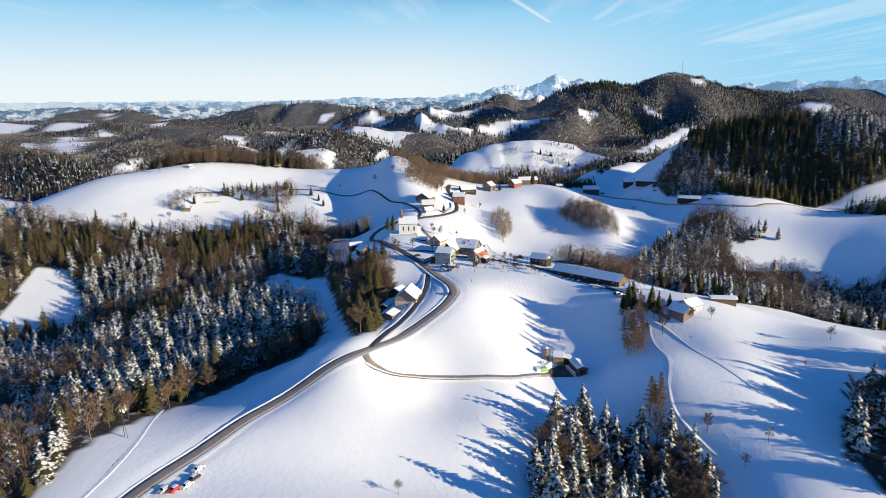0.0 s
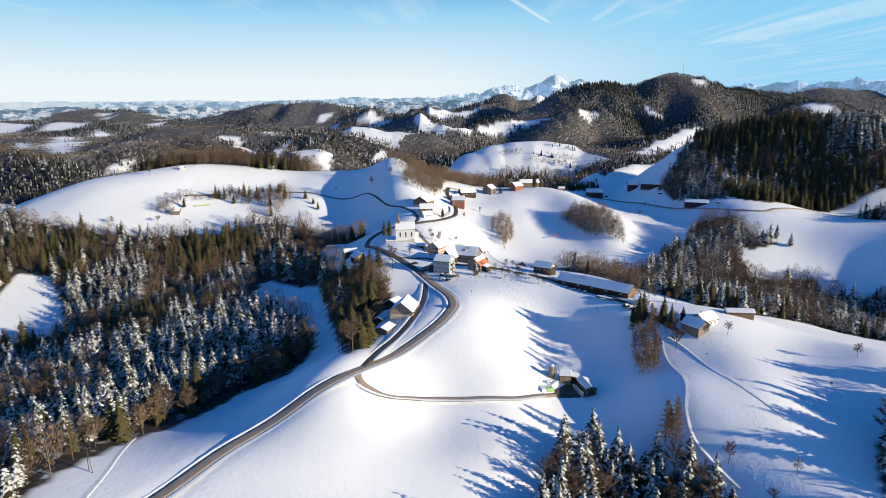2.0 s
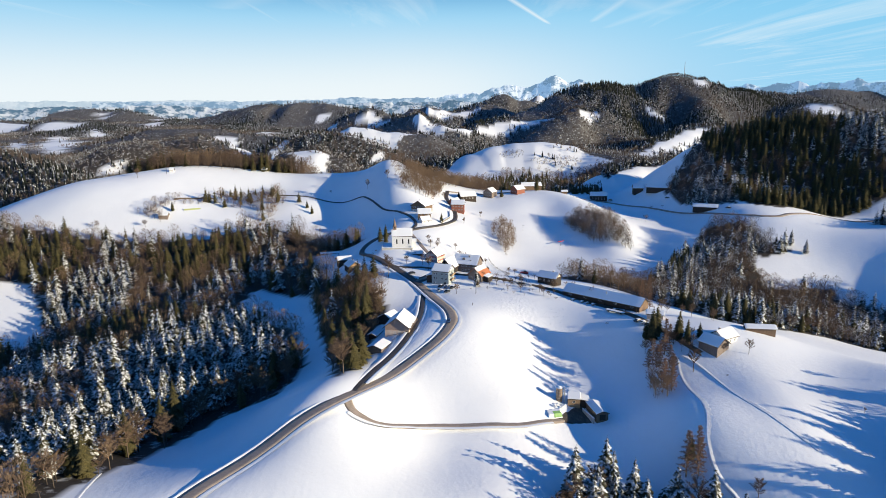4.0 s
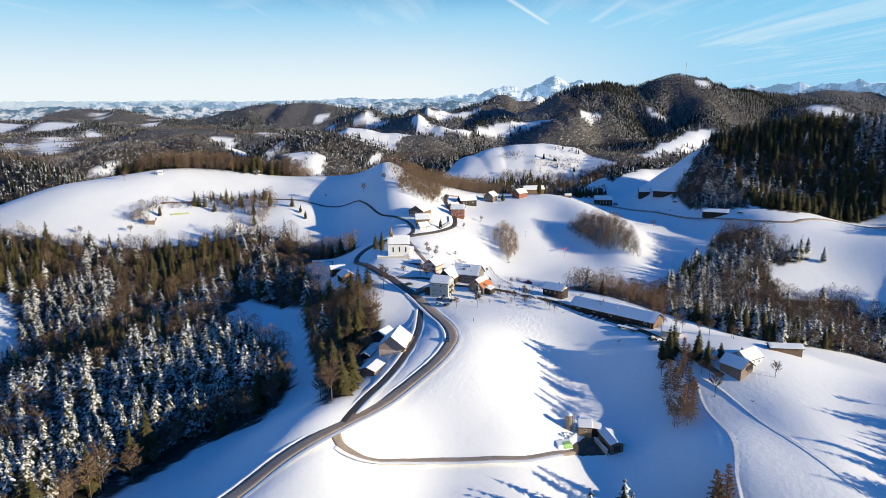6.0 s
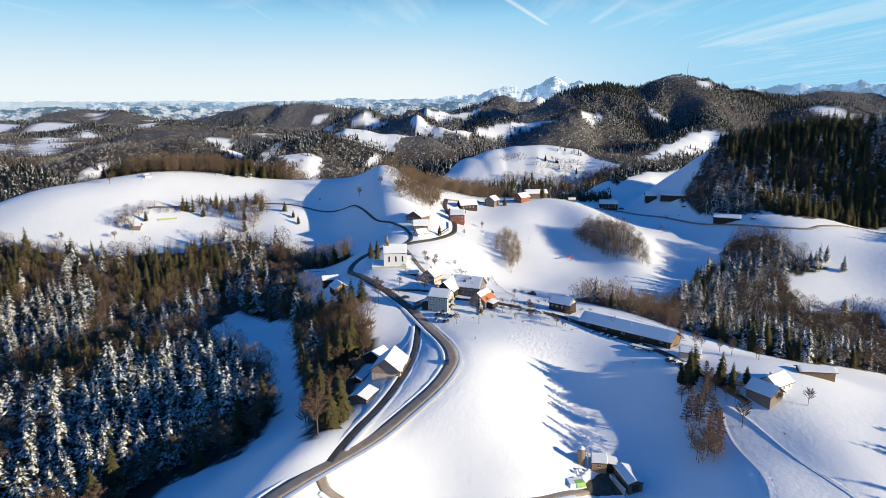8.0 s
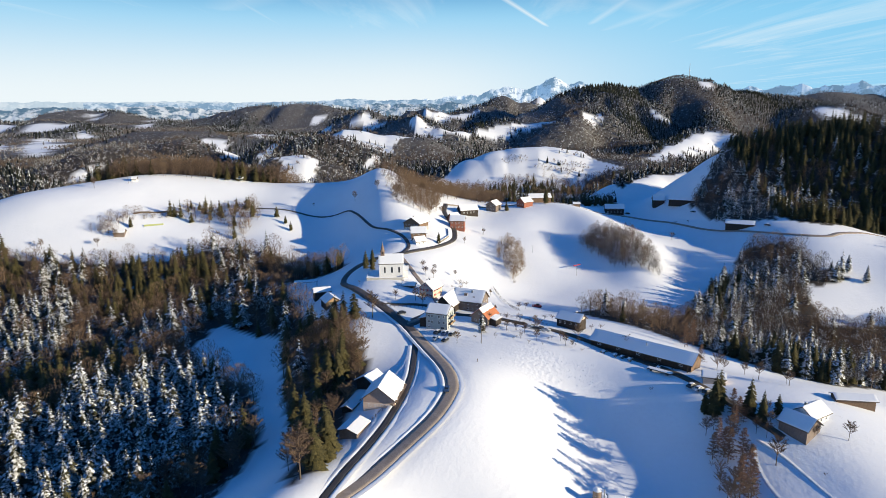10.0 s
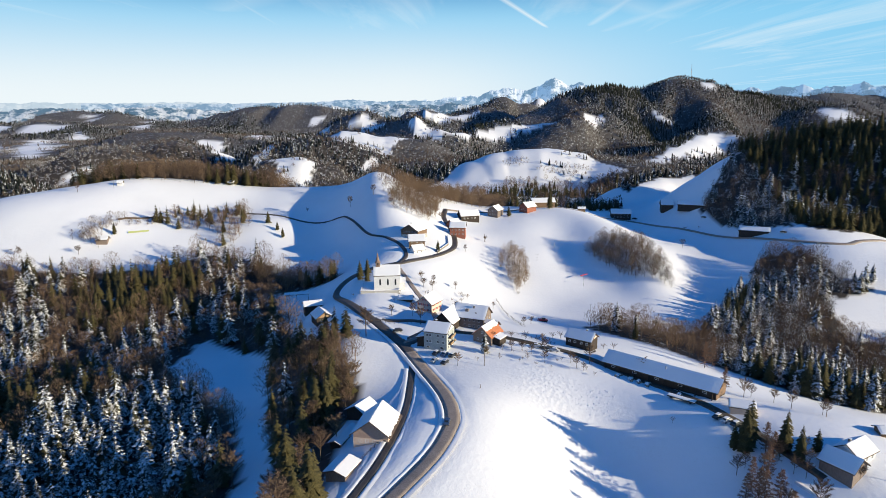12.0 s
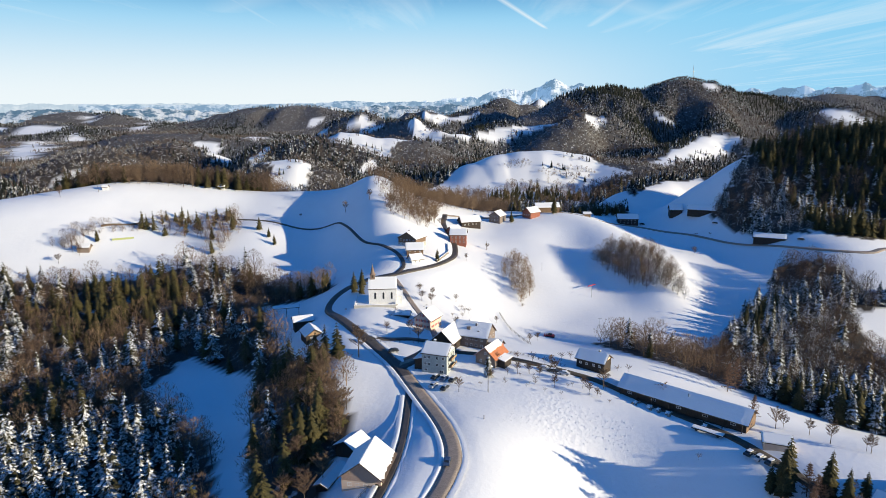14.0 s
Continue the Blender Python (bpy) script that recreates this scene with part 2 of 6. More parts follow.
def grain(a, l, scale, low, high, detail=4.0, where="Object", rough=0.55, stretch=(1, 1, 1)):
    """Noise between 0 and 1, drawn out between two levels."""
    c = a("TexCoord")
    vector = c.outputs[where]
    if stretch != (1, 1, 1):
        t = a("Mapping", inputs={"Scale": stretch})
        l(vector, t.inputs[0])
        vector = t.outputs[0]
    n = a("TexNoise", inputs={"Scale": scale, "Detail": detail, "Roughness": rough})
    l(vector, n.inputs["Vector"])
    r = a("MapRange", inputs={"From Min": low, "From Max": high})
    l(n.outputs["Fac"], r.inputs["Value"])
    return r.outputs[0]


def relief(a, l, b, height, strength, distance):
    n = a("Bump", inputs={"Strength": strength, "Distance": distance})
    l(height, n.inputs["Height"])
    l(n.outputs[0], b.inputs["Normal"])


def surface(name, one, two, scale=1.5, rough=0.8, bump=0.0, distance=0.02, stretch=(1, 1, 1), metal=0.0, fine=None):
    """A matt surface whose colour wanders between two, with a finer grain of its own."""
    m, a, l, b = material(name)
    g = grain(a, l, scale, 0.3, 0.7, 5.0, stretch=stretch)
    colour = mixed(a, l, g, one, two)
    if fine:
        f = grain(a, l, fine, 0.35, 0.75, 3.0, stretch=stretch)
        colour = mixed(a, l, f, colour, tuple(v * 0.6 for v in one))
    l(colour, b.inputs["Base Color"])
    b.inputs["Roughness"].default_value, b.inputs["Metallic"].default_value = rough, metal
    if bump:
        relief(a, l, b, g, bump, distance)
    return m


def snow_material(name, coarse=0.5):
    m, a, l, b = material(name)
    large = grain(a, l, 0.05, 0.3, 0.7, 3.0)
    small = grain(a, l, 0.9, 0.3, 0.7, 6.0)
    l(mixed(a, l, large, (0.77, 0.785, 0.81), (0.85, 0.86, 0.88)), b.inputs["Base Color"])
    b.inputs["Roughness"].default_value = 0.75
    relief(a, l, b, small, 0.15, coarse)
    return m


def ground_material():
    """Open snow; a point attribute marks wood, where dark brown stands for leaves, brush and painted tree shade."""
    m, a, l, b = material("snow_field")
    at = a("Attribute", attribute_name="litter_shade")
    large = grain(a, l, 0.02, 0.3, 0.7, 4.0)
    small = grain(a, l, 0.55, 0.25, 0.75, 7.0)
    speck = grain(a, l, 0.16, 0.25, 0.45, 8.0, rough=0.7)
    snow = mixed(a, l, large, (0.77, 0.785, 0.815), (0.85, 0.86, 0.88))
    # near-black brown: floor cover with the wood's shade put into its colour
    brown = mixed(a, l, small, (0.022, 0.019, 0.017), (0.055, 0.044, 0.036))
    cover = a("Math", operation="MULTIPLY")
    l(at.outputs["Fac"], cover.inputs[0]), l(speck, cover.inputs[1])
    # dry grass pricks through the thin snow in patches
    thin, blades = grain(a, l, 0.013, 0.50, 0.66, 3.0), grain(a, l, 0.75, 0.57, 0.67, 8.0, rough=0.75)
    grass = a("Math", operation="MULTIPLY")
    l(thin, grass.inputs[0]), l(blades, grass.inputs[1])
    tuft_cover = a("Math", operation="MULTIPLY", inputs={1: 0.22})
    l(grass.outputs[0], tuft_cover.inputs[0])
    snow = mixed(a, l, tuft_cover.outputs[0], snow, (0.24, 0.19, 0.13))
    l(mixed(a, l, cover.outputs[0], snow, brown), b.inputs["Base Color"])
    b.inputs["Roughness"].default_value = 0.8
    # trodden and crusted patches are rougher than the wind-smoothed slopes
    trodden = grain(a, l, 0.021, 0.46, 0.62, 3.0)
    rougher = a("MapRange", inputs={"To Min": 0.55, "To Max": 1.7})
    l(trodden, rougher.inputs["Value"])
    crust = a("Math", operation="MULTIPLY")
    l(small, crust.inputs[0]), l(rougher.outputs[0], crust.inputs[1])
    swell = grain(a, l, 0.11, 0.2, 0.8, 3.0, stretch=(1, 0.55, 1))
    drift = a("Math", operation="MULTIPLY_ADD", inputs={1: 1.6})
    l(swell, drift.inputs[0]), l(crust.outputs[0], drift.inputs[2])
    # a pasture corner pocked by hooves
    where = a("TexCoord")
    off = a("VectorMath", operation="DISTANCE", inputs={1: (35, 353, 9)})
    l(where.outputs["Object"], off.inputs[0])
    wobble = grain(a, l, 0.07, 0.2, 0.8, 3.0)
    reach = a("Math", operation="MULTIPLY_ADD", inputs={1: 14.0})
    l(wobble, reach.inputs[0]), l(off.outputs["Value"], reach.inputs[2])
    pocked = a("MapRange", inputs={"From Min": 12.0, "From Max": 24.0, "To Min": 3.2, "To Max": 0.0})
    l(reach.outputs[0], pocked.inputs["Value"])
    holes = a("TexVoronoi", inputs={"Scale": 0.62, "Randomness": 1.0})
    l(where.outputs["Object"], holes.inputs["Vector"])
    hoof = a("Math", operation="MULTIPLY")
    l(holes.outputs["Distance"], hoof.inputs[0]), l(pocked.outputs[0], hoof.inputs[1])
    total = a("Math", operation="ADD")
    l(drift.outputs[0], total.inputs[0]), l(hoof.outputs[0], total.inputs[1])
    relief(a, l, b, total.outputs[0], 0.10, 0.7)
    return m


def leafy(name, one, two, snow=0.0, level=0.35):
    """Needles or twigs: colour varied by piece and by tree, with fresh snow lying where they face up."""
    m, a, l, b = material(name)
    tree, piece = a("ObjectInfo"), a("NewGeometry")
    mix = a("Math", operation="ADD")
    l(tree.outputs["Random"], mix.inputs[0]), l(piece.outputs["Random Per Island"], mix.inputs[1])
    half = a("Math", operation="MULTIPLY", inputs={1: 0.5})
    l(mix.outputs[0], half.inputs[0])
    colour = mixed(a, l, half.outputs[0], one, two)
    # random darker flecks paint shading inside the crown
    inner_shade = grain(a, l, 2.6, 0.36, 0.64, 5.0, rough=0.7)
    colour = mixed(a, l, inner_shade, tuple(0.65 * v for v in one), colour)
    if snow:
        fleck = grain(a, l, 1.2, 0.60 - 0.3 * snow, 0.72 - 0.26 * snow, 4.0)
        laden = a("MapRange", inputs={"From Min": 0.9 - 1.1 * snow, "From Max": 1.0 - 0.7 * snow})
        l(piece.outputs["Random Per Island"], laden.inputs["Value"])
        spots = a("Math", operation="MULTIPLY")
        l(fleck, spots.inputs[0]), l(laden.outputs[0], spots.inputs[1])
        spot = spots.outputs[0]
        s = a("SeparateXYZ")
        l(piece.outputs["Normal"], s.inputs[0])
        facing = a("MapRange", inputs={"From Min": level, "From Max": level + 0.3})
        l(s.outputs["Z"], facing.inputs["Value"])
        both = a("Math", operation="MULTIPLY")
        l(spot, both.inputs[0]), l(facing.outputs[0], both.inputs[1])
        colour = mixed(a, l, both.outputs[0], colour, (0.80, 0.82, 0.85))
    l(colour, b.inputs["Base Color"])
    b.inputs["Roughness"].default_value = 0.85
    b.inputs["Specular IOR Level"].default_value = 0.2
    return m


SNOW_FIELD = ground_material()
SNOW = snow_material("lying_snow", 0.25)
PACKED = surface("packed_snow", (0.62, 0.63, 0.66), (0.80, 0.81, 0.83), 0.8, 0.7, 0.4, 0.1)
ASPHALT = surface("old_asphalt", (0.30, 0.245, 0.205), (0.42, 0.345, 0.295), 0.35, 0.85, 0.2, 0.01, fine=3.0)
# wet, and darkened further for the shade that the village street lies in
WET_SHADED_ASPHALT = surface("wet_shaded_asphalt", (0.060, 0.052, 0.047), (0.125, 0.105, 0.092), 0.3, 0.6, 0.2, 0.01, fine=3.0)
EARTH = surface("bare_earth", (0.12, 0.085, 0.06), (0.30, 0.22, 0.16), 0.5, 0.95, 0.6, 0.2, fine=2.0)
GRAVEL = surface("muddy_yard", (0.06, 0.05, 0.04), (0.14, 0.115, 0.09), 0.6, 0.9, 0.4, 0.05, fine=4.0)
SPRUCE = leafy("spruce_needles", (0.045, 0.043, 0.019), (0.16, 0.132, 0.054))
SPRUCE_SNOWY = leafy("snowy_spruce_needles", (0.030, 0.030, 0.016), (0.125, 0.102, 0.042), 0.65, 0.0)
SPRUCE_DUSTED = leafy("dusted_spruce_needles", (0.011, 0.015, 0.014), (0.026, 0.029, 0.023), 0.42, 0.2)
LARCH = leafy("larch_twigs", (0.22, 0.130, 0.085), (0.40, 0.245, 0.155))
TWIGS = leafy("bare_twigs", (0.13, 0.088, 0.062), (0.26, 0.18, 0.13))
# darker copies for distant woods: crown and slope shade is in the colour
TWIGS_FAR_SHADED = leafy("far_shaded_bare_twigs", (0.085, 0.068, 0.060), (0.175, 0.138, 0.118))
SPRUCE_FAR_SHADED = leafy("far_shaded_spruce_needles", (0.016, 0.021, 0.015), (0.048, 0.050, 0.028))
BEECH = leafy("beech_twigs", (0.21, 0.142, 0.092), (0.37, 0.26, 0.17))
FROSTED = leafy("frosted_twigs", (0.085, 0.07, 0.06), (0.16, 0.135, 0.115), 0.6, -0.2)
BARK = surface("bark", (0.06, 0.045, 0.035), (0.14, 0.105, 0.08), 1.0, 0.9, 0.5, 0.05, (1, 1, 0.2))
PLASTER = surface("white_plaster", (0.78, 0.78, 0.78), (0.84, 0.84, 0.84), 0.5, 0.85, 0.1, 0.01, fine=6.0)
PLASTER_GREY = surface("grey_green_shingle", (0.42, 0.46, 0.45), (0.52, 0.56, 0.54), 0.6, 0.85, 0.2, 0.02, fine=8.0)
CREAM = surface("cream_plaster", (0.62, 0.47, 0.36), (0.72, 0.56, 0.45), 0.5, 0.85)
WOOD_DARK = surface("weathered_dark_boards", (0.030, 0.021, 0.016), (0.075, 0.054, 0.040), 0.8, 0.85, 0.4, 0.03, (6, 6, 0.4), fine=5.0)
WOOD_BROWN = surface("brown_boards", (0.17, 0.105, 0.065), (0.27, 0.18, 0.115), 0.8, 0.8, 0.4, 0.03, (6, 6, 0.4), fine=5.0)
WOOD_GREY = surface("grey_brown_shingles", (0.20, 0.155, 0.13), (0.30, 0.24, 0.205), 0.8, 0.85, 0.4, 0.03, (4, 4, 1), fine=6.0)
WOOD_ROSE = surface("rosy_brown_shingles", (0.40, 0.285, 0.235), (0.52, 0.385, 0.32), 0.8, 0.85, 0.4, 0.03, (4, 4, 1), fine=6.0)
WOOD_LIGHT = surface("larch_boards", (0.34, 0.22, 0.12), (0.48, 0.33, 0.20), 0.8, 0.8, 0.4, 0.03, (6, 6, 0.4), fine=5.0)
BRICK_RED = surface("red_shingles", (0.28, 0.095, 0.06), (0.40, 0.155, 0.10), 0.9, 0.85, 0.3, 0.03, fine=6.0)
ROOF_TILE = surface("dark_roof_tiles", (0.085, 0.06, 0.05), (0.16, 0.11, 0.085), 1.2, 0.8, 0.5, 0.04, fine=5.0)
ROOF_ORANGE = surface("orange_roof_tiles", (0.52, 0.17, 0.07), (0.66, 0.26, 0.12), 1.2, 0.75, 0.5, 0.04, fine=5.0)
SHINGLE_SPIRE = surface("brown_spire_shingles", (0.22, 0.15, 0.11), (0.34, 0.24, 0.18), 1.5, 0.75, 0.5, 0.03, fine=6.0)
STONE = surface("rubble_stone", (0.20, 0.18, 0.16), (0.38, 0.35, 0.31), 1.2, 0.9, 0.7, 0.1, fine=5.0)
CONCRETE = surface("concrete", (0.34, 0.33, 0.31), (0.46, 0.45, 0.42), 0.8, 0.85, 0.2, 0.02)
STEEL = surface("galvanised_steel", (0.42, 0.43, 0.44), (0.55, 0.56, 0.57), 1.0, 0.4, 0.0, 0.01, metal=0.8)
SILO_BROWN = surface("silo_cladding", (0.19, 0.13, 0.09), (0.30, 0.215, 0.15), 1.0, 0.6, 0.3, 0.02, (5, 5, 0.5))
GREEN_SHEET = surface("green_tarpaulin", (0.25, 0.48, 0.13), (0.36, 0.60, 0.20), 0.8, 0.5, 0.3, 0.05)
RUBBER = surface("tyre_rubber", (0.02, 0.02, 0.02), (0.04, 0.04, 0.04), 3.0, 0.8)
RED_PAINT = surface("red_paint", (0.50, 0.03, 0.03), (0.58, 0.05, 0.04), 2.0, 0.35)


def paint(name, colour, rough=0.3):
    return surface(name, colour, tuple(v * 1.15 for v in colour), 2.0, rough)


PAINT_DARK = paint("dark_car_paint", (0.025, 0.028, 0.034))
PAINT_SILVER = paint("silver_car_paint", (0.42, 0.43, 0.45))
PAINT_BLUE = paint("blue_car_paint", (0.04, 0.07, 0.14))
PAINT_WHITE = paint("white_paint", (0.72, 0.72, 0.72))
GLASS, glass_add, glass_link, glass_bsdf = material("dark_window_glass")
glass_bsdf.inputs["Base Color"].default_value = (0.02, 0.025, 0.03, 1)
glass_bsdf.inputs["Roughness"].default_value = 0.08


# ---------- building tools ----------
class Form:
    """Collects points and faces of one mesh."""

    def __init__(self):
        self.v, self.f = [], []

    def add(self, points, faces):
        n = len(self.v)
        self.v += [tuple(p) for p in points]
        self.f += [tuple(n + i for i in face) for face in faces]
        return self

    def box(self, x0, x1, y0, y1, z0, z1):
        p = [(x, y, z) for z in (z0, z1) for y in (y0, y1) for x in (x0, x1)]
        return self.add(p, [(0, 2, 3, 1), (4, 5, 7, 6), (0, 1, 5, 4), (2, 6, 7, 3), (0, 4, 6, 2), (1, 3, 7, 5)])

    def slab(self, corners, thick):
        """Four corners of a sheet, going round, and its thickness straight down."""
        p = [Vector(c) for c in corners]
        q = [c - Vector((0, 0, thick)) for c in p]
        return self.add(p + q, [(0, 1, 2, 3), (7, 6, 5, 4), (0, 4, 5, 1), (1, 5, 6, 2), (2, 6, 7, 3), (3, 7, 4, 0)])

    def tube(self, a, b, ra, rb, sides=8):
        a, b = Vector(a), Vector(b)
        turn = (b - a).to_track_quat("Z", "Y")
        ring = [Vector((math.cos(2 * math.pi * i / sides), math.sin(2 * math.pi * i / sides), 0)) for i in range(sides)]
        p = [a + turn @ (r * ra) for r in ring] + [b + turn @ (r * rb) for r in ring]
        f = [(i, (i + 1) % sides, sides + (i + 1) % sides, sides + i) for i in range(sides)]
        return self.add(p, f + [tuple(range(sides))[::-1], tuple(range(sides, 2 * sides))])

    def mesh(self, name, mat, soft=False):
        d = bpy.data.meshes.new(name)
        d.from_pydata(self.v, [], self.f)
        if mat:
            d.materials.append(mat)
        if soft:
            d.polygons.foreach_set("use_smooth", [True] * len(d.polygons))
        d.update()
        return d


def part(name, form, mat, parent=None, label="", soft=False):
    ob = new(name, form.mesh(name, mat, soft) if isinstance(form, Form) else form)
    ob.parent = parent
    return tagged(ob, label) if label else ob


def thing(name, m, label, category, group="", kind=""):
    """An Empty at the base of a thing; its parts hang under it."""
    ob = new(name)
    ob.empty_display_size = 0.3
    ob.matrix_basis = m
    return tagged(ob, label, category, group, kind)


def on(x, y, turn=0.0, up=0.0):
    """A pose standing on the ground."""
    return pose(x, y, float(land(x, y)) + up, 0, 0, turn)


def inside(x, y, polygon):
    """Which of the points lie in a polygon."""
    hit = np.zeros(np.shape(x), bool)
    for (ax, ay), (bx, by) in zip(polygon, polygon[1:] + polygon[:1]):
        if ay == by:
            continue
        hit ^= ((ay > y) != (by > y)) & (x < (bx - ax) * (y - ay) / (by - ay) + ax)
    return hit


def curve(points, step=2.0):
    """A smooth line through the points, resampled at even steps."""
    p = np.array(points, float)
    p = np.vstack([2 * p[0] - p[1], p, 2 * p[-1] - p[-2]])
    out = []
    for i in range(1, len(p) - 2):
        n = max(2, int(np.hypot(*(p[i + 1] - p[i])) / step))
        for t in np.arange(n) / n:
            out.append(0.5 * (2 * p[i] + (p[i + 1] - p[i - 1]) * t + (2 * p[i - 1] - 5 * p[i] + 4 * p[i + 1] - p[i + 2]) * t**2
                              + (3 * p[i] - p[i - 1] - 3 * p[i + 1] + p[i + 2]) * t**3))
    return np.array(out + [p[-2]])


# ---------- roads and tracks, as lines on the plan ----------
MAIN_ROAD = curve([(-135, 95), (-112, 140), (-98, 164), (-88, 182), (-75, 210), (-57, 232), (-39, 252), (-20, 284), (-6, 303), (-0.5, 317), (0.3, 327), (-2, 340), (-7, 356),
                   (-14.5, 374), (-22, 390), (-33, 406), (-44, 421), (-54, 438), (-61, 456), (-61.5, 471), (-56, 481), (-46, 486), (-30, 492), (-12, 513), (0, 537), (3, 556), (0, 582), (-5, 610), (-4, 634)])
HILL_LANE = curve([(-30, 492), (-27, 507), (-32, 528), (-42, 543), (-57, 558), (-74, 592), (-84, 607), (-101, 615), (-128, 622), (-165, 632)])
FARM_ROAD = curve([(-39, 252), (-36, 246), (-30, 245), (-24, 247.5), (-16, 253), (-5, 257.5), (11, 259.5), (25, 262.5), (37, 269), (45, 273)])
CHALET_LANE = curve([(-37, 254.5), (-34, 267), (-30.5, 281), (-26, 293), (-21.5, 304), (-17.5, 318), (-15.5, 335), (-15.3, 352), (-15.5, 372)])
CHURCH_LANE = curve([(-33, 490), (-28, 479), (-19, 455), (-12, 437), (-7, 420), (-8, 405), (-14, 395), (-21, 389)])
YARD_LANE = curve([(-37, 412), (-28, 411), (-18, 413), (-10, 412)])
RIGHT_ROAD = curve([(-4, 634), (20, 645), (60, 662), (98, 674), (121, 676), (158, 686), (190, 655), (208, 610), (231, 572), (249, 551), (266, 544), (278, 549), (290, 553), (313, 561), (340, 563), (385, 566)])
BARN_ROAD = curve([(-8, 403), (5, 400), (19, 398), (37, 391), (53, 382), (66, 370), (80, 354), (90, 341), (97, 328), (105, 314), (112, 303)])
FIELD_TRACK = curve([(104, 304), (109, 296), (112.5, 284), (114.5, 266), (118, 254), (122, 245), (127, 237)])
GULLY_TRACK = curve([(102, 303), (100, 293), (98.5, 274), (96.5, 257), (92.5, 245), (92, 235), (95.5, 226), (101, 214)])
EDGE_TRACK = curve([(-116, 222), (-112, 205), (-109, 190), (-109, 177), (-112, 166), (-120, 148)])
ROADS = ((MAIN_ROAD, 2.7), (HILL_LANE, 1.4), (FARM_ROAD, 1.6), (CHALET_LANE, 1.5), (CHURCH_LANE, 1.6), (YARD_LANE, 1.4), (RIGHT_ROAD, 2.0), (BARN_ROAD, 1.6))
SNOW_TRACKS = ((FIELD_TRACK, 1.3), (GULLY_TRACK, 1.4), (EDGE_TRACK, 1.2))


def near_road(x, y, lines):
    """The distance from points to the nearest of the lines, less its half width."""
    best = np.full(np.shape(x), 1e6)
    for line, half in lines:
        for i in range(0, len(line), 12):
            bit = line[i : i + 13]
            lo, hi = bit.min(0) - 12, bit.max(0) + 12
            some = (x > lo[0]) & (x < hi[0]) & (y > lo[1]) & (y < hi[1])
            if some.any():
                d = np.hypot(x[some][:, None] - bit[None, :, 0], y[some][:, None] - bit[None, :, 1]).min(1) - half
                best[some] = np.minimum(best[some], d)
    return best


# ---------- where the woods and the open fields are ----------
LEFT_WOOD = [(-240, 120), (-150, 148), (-130, 165), (-126, 182), (-120, 197), (-115, 214), (-109, 254), (-98, 286), (-76, 290), (-70, 318), (-80, 345), (-92, 372), (-118, 398), (-146, 424), (-136, 462), (-112, 440), (-90, 424), (-82, 395), (-68, 345), (-56, 312), (-46, 262), (-38, 284), (-36, 306), (-36, 328), (-33, 352), (-46, 380), (-68, 410), (-84, 440), (-100, 480), (-126, 520), (-120, 545), (-150, 556), (-172, 566), (-195, 545), (-240, 540), (-308, 542), (-365, 552), (-450, 592), (-600, 560), (-600, 120)]
LEFT_GAP = [(-340, 480), (-312, 480), (-285, 446), (-268, 420), (-300, 408), (-330, 400)]
CHURCH_WOOD = [(-121, 512), (-104, 508), (-72, 494), (-66, 500), (-74, 513), (-105, 531), (-135, 545)]
SLOPE_TREES = [(-232, 604), (-215, 628), (-163, 640), (-152, 602), (-162, 574), (-185, 590)]
COPSE = [(96, 566), (108, 580), (126, 577), (145, 545), (139, 510), (114, 526)]
SHRUBS = [(32, 537), (38, 562), (52, 558), (50, 520), (42, 500)]
BARN_WOOD = [(72, 455), (86, 428), (110, 408), (128, 396), (150, 374), (170, 366), (222, 382), (275, 372), (330, 385), (372, 392), (372, 425), (290, 432), (265, 446), (264, 458), (249, 457), (239, 453), (216, 455), (218, 467), (223, 491), (233, 488), (254, 494), (241, 506), (241, 530), (237, 546), (213, 553), (195, 523), (168, 497), (141, 460), (120, 448), (88, 462)]
EDGE_WOOD = [(352, 500), (345, 525), (345, 552), (420, 556), (430, 500), (390, 488)]
GULLY_WOOD = [(30, 214), (42, 236), (56, 240), (70, 232), (89, 224), (96, 206), (92, 185), (60, 160), (26, 180)]
# outer side runs on out of view, added for its shade on the meadow
RIGHT_CLUMP = [(143, 207), (156, 228), (176, 245), (196, 262), (225, 258), (240, 215), (215, 180), (160, 180), (146, 190)]
TRACK_TREES = [(84, 297), (82, 284), (82, 274), (88, 274), (95, 284), (98, 298), (101, 304), (92, 306)]
DARK_HILL = [(262, 700), (258, 640), (252, 590), (262, 570), (278, 562), (300, 574), (401, 578), (600, 580), (580, 760), (430, 800), (320, 800), (288, 770)]
DARK_FOOT = [(214, 660), (216, 622), (232, 590), (252, 580), (258, 640), (262, 700), (256, 700)]
HILLTOP = [(-66, 652), (-48, 600), (-40, 575), (-16, 572), (-10, 620), (-6, 660), (-30, 690), (-60, 700)]
ROADSIDE = [(52, 690), (90, 700), (130, 712), (160, 720), (172, 748), (150, 780), (60, 760)]
CREST_STRIP = [(-330, 668), (-290, 660), (-250, 662), (-205, 668), (-150, 678), (-140, 712), (-250, 704), (-330, 700)]
OPEN_VALE = [(-40, 690), (60, 700), (150, 730), (196, 820), (176, 900), (190, 980), (236, 1180), (60, 1200), (-30, 1050), (-50, 850)]
GARDEN = [(16, 374), (60, 360), (66, 374), (44, 392), (30, 400), (12, 392)]
CHURCHYARD = [(-36, 440), (-20, 428), (2, 426), (12, 452), (-8, 476), (-24, 470)]
